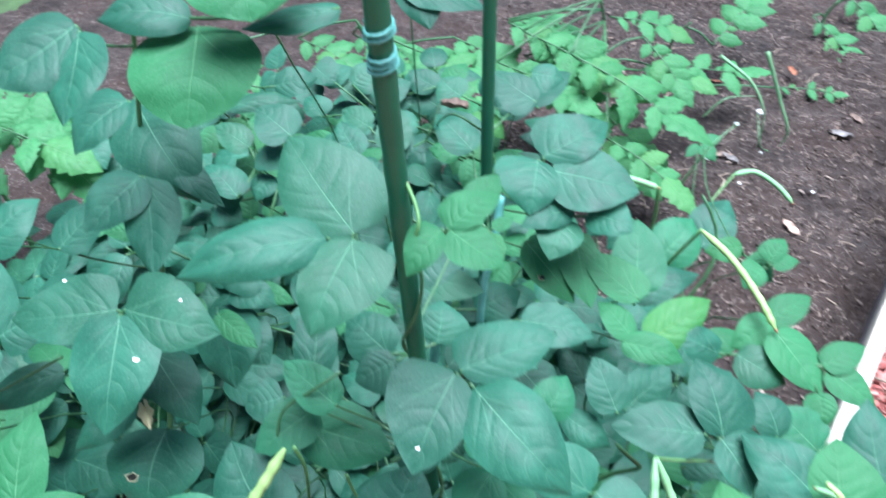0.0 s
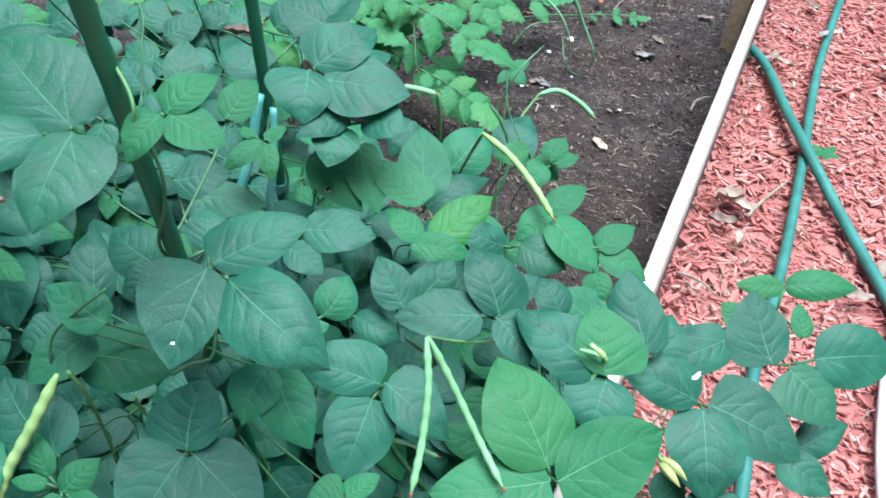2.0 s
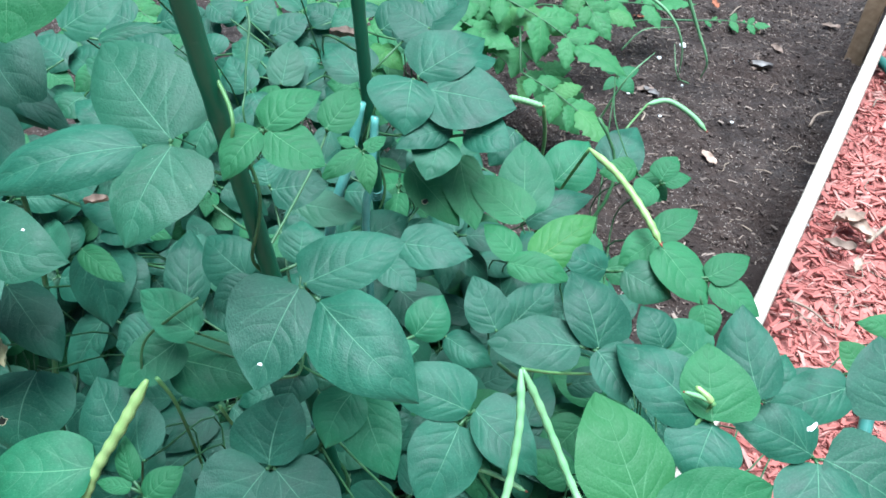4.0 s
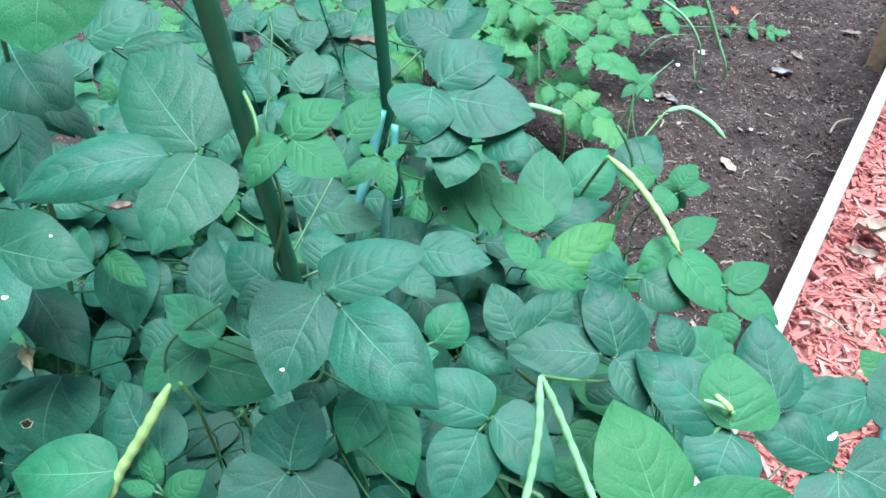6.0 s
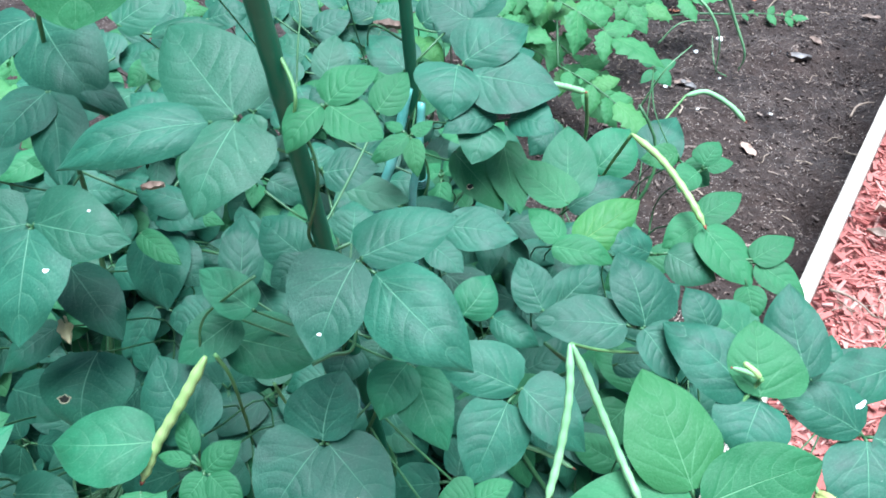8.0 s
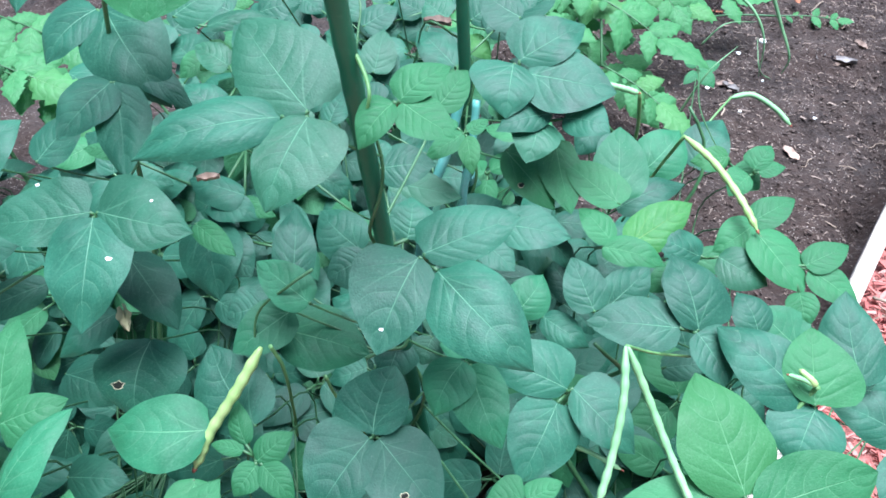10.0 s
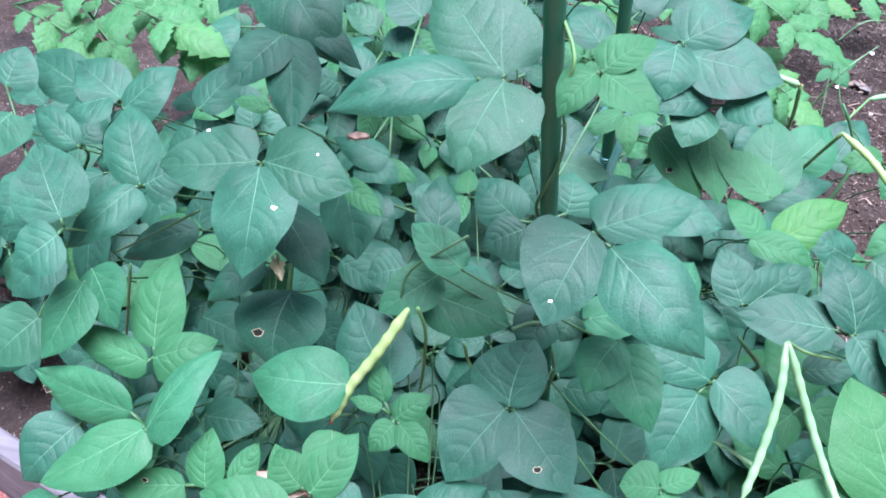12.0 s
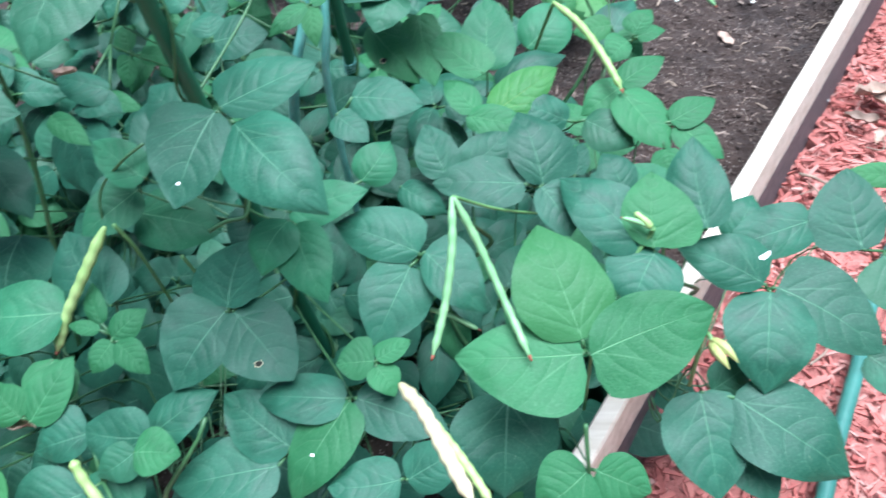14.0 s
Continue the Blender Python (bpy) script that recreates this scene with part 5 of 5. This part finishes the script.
dead_leaf(0.913, 1.912, 0.128, 0.045, 20, DRY_LEAF, "ash-grey shredded leaf litter on soil", 0.7, 0)
dead_leaf(0.554, 1.708, 0.128, 0.045, 40, GREY_SCRAP, "pale grey leaf scrap on soil", 0.7, 0)
dead_leaf(1.107, 1.048, 0.095, 0.06, 140, DRY_LEAF, "grey dead leaf on red mulch", 0.5, 0)
dead_leaf(-0.303, 0.370, 0.470, 0.055, 80, CHIP_PALE, "curled pinkish-brown dead leaf among stems", 1.0, 0)
dead_leaf(-0.338, 0.525, 0.600, 0.03, 30, POD_DRY, "curled yellow-brown dead leaf", 1.4, 0)
dead_leaf(-0.306, 0.715, 0.620, 0.025, 100, CHIP_PALE, "shrivelled brown leaf scrap", 1.2, 0)


# ---- small things ----
def twig(points, radius, label):
    v, f = tube(spline(points, 6), lambda t: radius * (1 - 0.5 * t), 6)
    tagged(part("twig", mesh_of("twig", v, f, TWIG)), label, "twig", "twigs")


def scatter_twigs(count, x0, x1, y0, y1, on_path, seed):
    rnd = random.Random(seed)
    while count:
        x, y = rnd.uniform(x0, x1), rnd.uniform(y0, y1)
        if inside_bed(x, y, 0.04) == on_path:
            continue
        z = MULCH + 0.014 if on_path else soil_height(x, y) + 0.004
        a, l = rnd.uniform(0, math.tau), rnd.uniform(0.03, 0.09)
        d = Vector((math.cos(a), math.sin(a), 0)) * l
        p = Vector((x, y, z))
        twig((p, p + d * 0.4 + Vector((0, 0, 0.006)), p + d * 0.7 + d.cross(Vector((0, 0, 1))) * rnd.uniform(-0.3, 0.3), p + d + Vector((0, 0, rnd.uniform(-0.003, 0.008)))),
             rnd.uniform(0.0009, 0.0024), "dry tan twig on red mulch" if on_path else "dry pale twig on dark soil")
        count -= 1


scatter_twigs(60, 0.55, 1.7, 0.5, 2.4, True, 3)
scatter_twigs(22, 0.3, 1.2, 1.2, 2.4, False, 4)


twig(((0.894, 1.225, 0.1), (0.94, 1.262, 0.106), (0.985, 1.295, 0.108), (1.032, 1.333, 0.103)), 0.0048, "stout pale stick on red mulch")
twig(((0.887, 1.577, 0.13), (0.905, 1.6, 0.142), (0.93, 1.612, 0.144), (0.953, 1.623, 0.138)), 0.003, "bent pale straw on dark soil")
twig(((0.682, 1.062, 0.11), (0.7, 1.04, 0.12), (0.72, 1.02, 0.118), (0.741, 1.003, 0.104)), 0.003, "pale straw beside the plank")
straw = random.Random(77)
for _ in range(14):
    q, a = Vector((0.74 + straw.gauss(0, 0.035), 1.02 + straw.gauss(0, 0.04), 0.098)), straw.uniform(0, math.tau)
    d = Vector((math.cos(a), math.sin(a), 0)) * straw.uniform(0.02, 0.05)
    twig((q, q + d * 0.5 + Vector((0, 0, 0.008)), q + d + d.cross(Vector((0, 0, 1))) * 0.4), straw.uniform(0.0006, 0.0013), "tangled dry straw on red mulch")


def rest_on(point, way):
    """Where a line from just before the point meets the first surface, and the surface's normal."""
    bpy.context.view_layer.update()
    start = Vector(point) - Vector(way) * 0.06
    hit, place, normal, _, ob, _ = scene.ray_cast(bpy.context.evaluated_depsgraph_get(), start, Vector(way))
    if not hit:
        return Vector(point), -Vector(way)
    return place, normal if normal.dot(way) < 0 else -normal


def blot(name, i, point, size, material, label, seed, slim=0.7):
    """A small uneven patch lying on a leaf."""
    rnd = random.Random(seed)
    place, normal = rest_on(point, -FACING)
    turn = normal.to_track_quat("Z", "Y").to_matrix().to_4x4()
    verts, faces = [Vector((0, 0, 0.0009))], []
    for k in range(12):
        a = math.tau * k / 12
        q = size * rnd.uniform(0.7, 1.2)
        verts.append(Vector((math.cos(a) * q, math.sin(a) * q * slim + (0.7 - slim) * 0.9 * q * math.cos(a) ** 2, 0.0004)))
        faces.append((0, 1 + k, 1 + (k + 1) % 12))
    m = Matrix.Translation(place - bean_plants[i].location) @ turn
    if name == "scar":
        rim = [q * 1.18 - Vector((0, 0, 0.0003)) for q in verts]
        part("scar_rim", mesh_of("scar_rim", rim, faces, POD_DRY), bean_plants[i], "brown dry rim of the hole", m)
    part(name, mesh_of(name, verts, faces, material), bean_plants[i], label, m)


# Near-black patches paint the shade seen through chewed holes; the blades stay whole
HOLE_DARK = plain_material("leaf_hole_dark", (0.004, 0.006, 0.003), (0.012, 0.014, 0.006), 300.0, 0.9, 0.4)
blot("fleck", 0, (-0.077, 0.418, 0.732), 0.0018, WHITE_FLECK, "white fleck on the leaf", 1)
blot("fleck", 2, (-0.328, 0.515, 0.699), 0.0028, WHITE_FLECK, "white fleck on the leaf", 2)
blot("fleck", 2, (-0.299, 0.581, 0.695), 0.0016, WHITE_FLECK, "white fleck on the leaf", 3)
blot("fleck", 2, (-0.407, 0.593, 0.701), 0.0022, WHITE_FLECK, "white fleck on the leaf", 4)
blot("fleck", 2, (-0.543, 0.667, 0.671), 0.0022, WHITE_FLECK, "white fleck on the leaf", 5)
blot("fleck", 5, (-0.020, 0.351, 0.439), 0.0022, WHITE_FLECK, "white fleck on the leaf", 6)
blot("scar", 5, (-0.070, 0.427, 0.477), 0.0045, HOLE_DARK, "chewed hole in the leaf, its dark painted as a patch", 7)
blot("scar", 2, (-0.381, 0.521, 0.510), 0.006, HOLE_DARK, "chewed hole in the leaf, its dark painted as a patch", 8)
blot("scar", 2, (-0.544, 0.409, 0.518), 0.005, HOLE_DARK, "chewed hole in the leaf, its dark painted as a patch", 9)
blot("scar", 2, (-0.437, 0.332, 0.512), 0.003, HOLE_DARK, "chewed hole in the leaf, its dark painted as a patch", 10)
blot("scar", 6, (0.037, 0.753, 0.598), 0.004, HOLE_DARK, "chewed hole in the leaf, its dark painted as a patch", 11)
blot("fleck", 4, (0.410, 0.512, 0.514), 0.009, WHITE_FLECK, "fallen white petal on a leaf", 12, 0.3)

PETAL_SHAPE = [leaflet_shape("petal", PETAL, 700 + i, arch=0.3, fold=0.5, nu=6, nv=8) for i in range(2)]
flower_at = Vector((0.346, 0.432, 0.505)) - bean_plants[4].location
flower_end = Vector((0.355, 0.403, 0.505)) - bean_plants[4].location
v, f = tube(spline((flower_at + Vector((0, 0.01, -0.1)), flower_at + Vector((0, 0.008, -0.02)), flower_at, flower_at.lerp(flower_end, 0.3)), 6), 0.0022, 7)
flower = part("flower", mesh_of("flower", v, f, PEDUNCLE), bean_plants[4], "pale yellow wilting bean flower")
part("petal", PETAL_SHAPE[0], flower, at=blade_pose(flower_at.lerp(flower_end, 0.2), flower_end + Vector((0.012, -0.004, 0)), 0.010, Vector((0.2, -0.5, 0.8)).normalized()))
part("petal", PETAL_SHAPE[1], flower, at=blade_pose(flower_at.lerp(flower_end, 0.2) + Vector((0, 0, -0.003)), flower_end + Vector((0.004, -0.008, -0.004)), 0.011, Vector((-0.3, -0.5, 0.7)).normalized()))

bud = Vector((0.297, 0.494, 0.58))
pod(4, (bud, bud + Vector((-0.006, 0.004, 0.006)), bud + Vector((-0.014, 0.012, 0.008))), 0.003, POD_YELLOW, "pale yellow flower bud", None, 1, "bud")
pod(4, (bud, bud + Vector((-0.012, 0.003, 0.005)), bud + Vector((-0.026, 0.005, 0.009))), 0.0022, POD_GREEN, "thin young pod with a red tip", POD_TIP, 2, "bud")

# Teal ties round the stakes and thin teal canes
def tie(i, share, turns, label):
    a, b = STAKE_LINES[i]
    mid, way = a.lerp(b, share), (b - a).normalized()
    side = way.cross(Vector((0, 1, 0))).normalized()
    fore = way.cross(side)
    pts = [mid + (side * math.cos(t / 12 * math.tau) + fore * math.sin(t / 12 * math.tau)) * (0.0088 + 0.001 * math.sin(t)) + way * 0.0042 * t / 12 for t in range(12 * turns + 1)]
    v, f = tube(pts, 0.0011, 6)
    tagged(part("plant_tie", mesh_of("plant_tie", v, f, TIE_MAT)), label, "plant tie", "plant ties")


tie(0, 0.81, 3, "teal wire tie wound round the stake")
tie(0, 0.83, 2, "teal wire tie wound round the stake")
tie(0, 0.3, 3, "teal wire tie wound round the stake")
tie(1, 0.37, 4, "teal wire tie wound round the stake")


def cane(points, radius, label):
    v, f = tube(spline(points, 8), radius, 10)
    tagged(part("support_cane", mesh_of("support_cane", v, f, TIE_MAT)), label, "garden cane", "support canes")


cane(((-0.1, 0.79, 0.12), (-0.085, 0.75, 0.45), (-0.066, 0.747, 0.576), (-0.046, 0.762, 0.637), (-0.030, 0.783, 0.703)), 0.0058, "thin glossy teal plastic cane by the stake")
cane(((-0.03, 0.78, 0.12), (-0.03, 0.75, 0.45), (-0.029, 0.748, 0.576), (-0.021, 0.754, 0.628), (-0.015, 0.773, 0.692)), 0.0045, "thin glossy teal plastic cane by the stake")


# Pebbles on the soil
def pebble(x, y, size, seed):
    bm = bmesh.new()
    bmesh.ops.create_icosphere(bm, subdivisions=2, radius=size)
    for q in bm.verts:
        q.co *= 1 + 0.35 * noise.noise(q.co * (1.2 / size) + Vector((seed, 0, 0)))
        q.co.z *= 0.6
    me = bpy.data.meshes.new("pebble")
    bm.to_mesh(me)
    bm.free()
    me.materials.append(WHITE_FLECK)
    tagged(part("pebble", me, at=pose(x, y, soil_height(x, y) + size * 0.3, 0, 0, seed * 40)), "small white pebble on dark soil", "pebble", "white pebbles")


pebble(0.681, 1.937, 0.009, 1)
pebble(0.607, 1.873, 0.006, 2)
pebble(0.56, 1.62, 0.004, 3)
pebble(0.72, 1.6, 0.004, 4)
pebble(0.64, 1.75, 0.004, 5)
pebble(0.5, 1.7, 0.005, 6)

# Weed growing through the mulch beside the hoses
weed = tagged(new("weed_seedling"), "small bright green weed beside the crossing hoses", "weed")
weed.location = (1.143, 1.408, 0.081)
v, f = tube([Vector((0, 0, -0.005)), Vector((0, 0, 0.02)), Vector((0, -0.004, 0.04))], 0.0016, 6)
part("stem", mesh_of("stem", v, f, STALK), weed)
for a, l in ((20, 0.045), (110, 0.036), (185, 0.042), (265, 0.03), (320, 0.04)):
    d = Vector((math.cos(radians(a)), math.sin(radians(a)), 0.12))
    part("leaflet", BLADES["fresh"]["even"][a % 5], weed, at=blade_pose(Vector((0, -0.004, 0.04)), Vector((0, -0.004, 0.04)) + d * l, 0.02, Vector((0, -0.2, 0.95))))
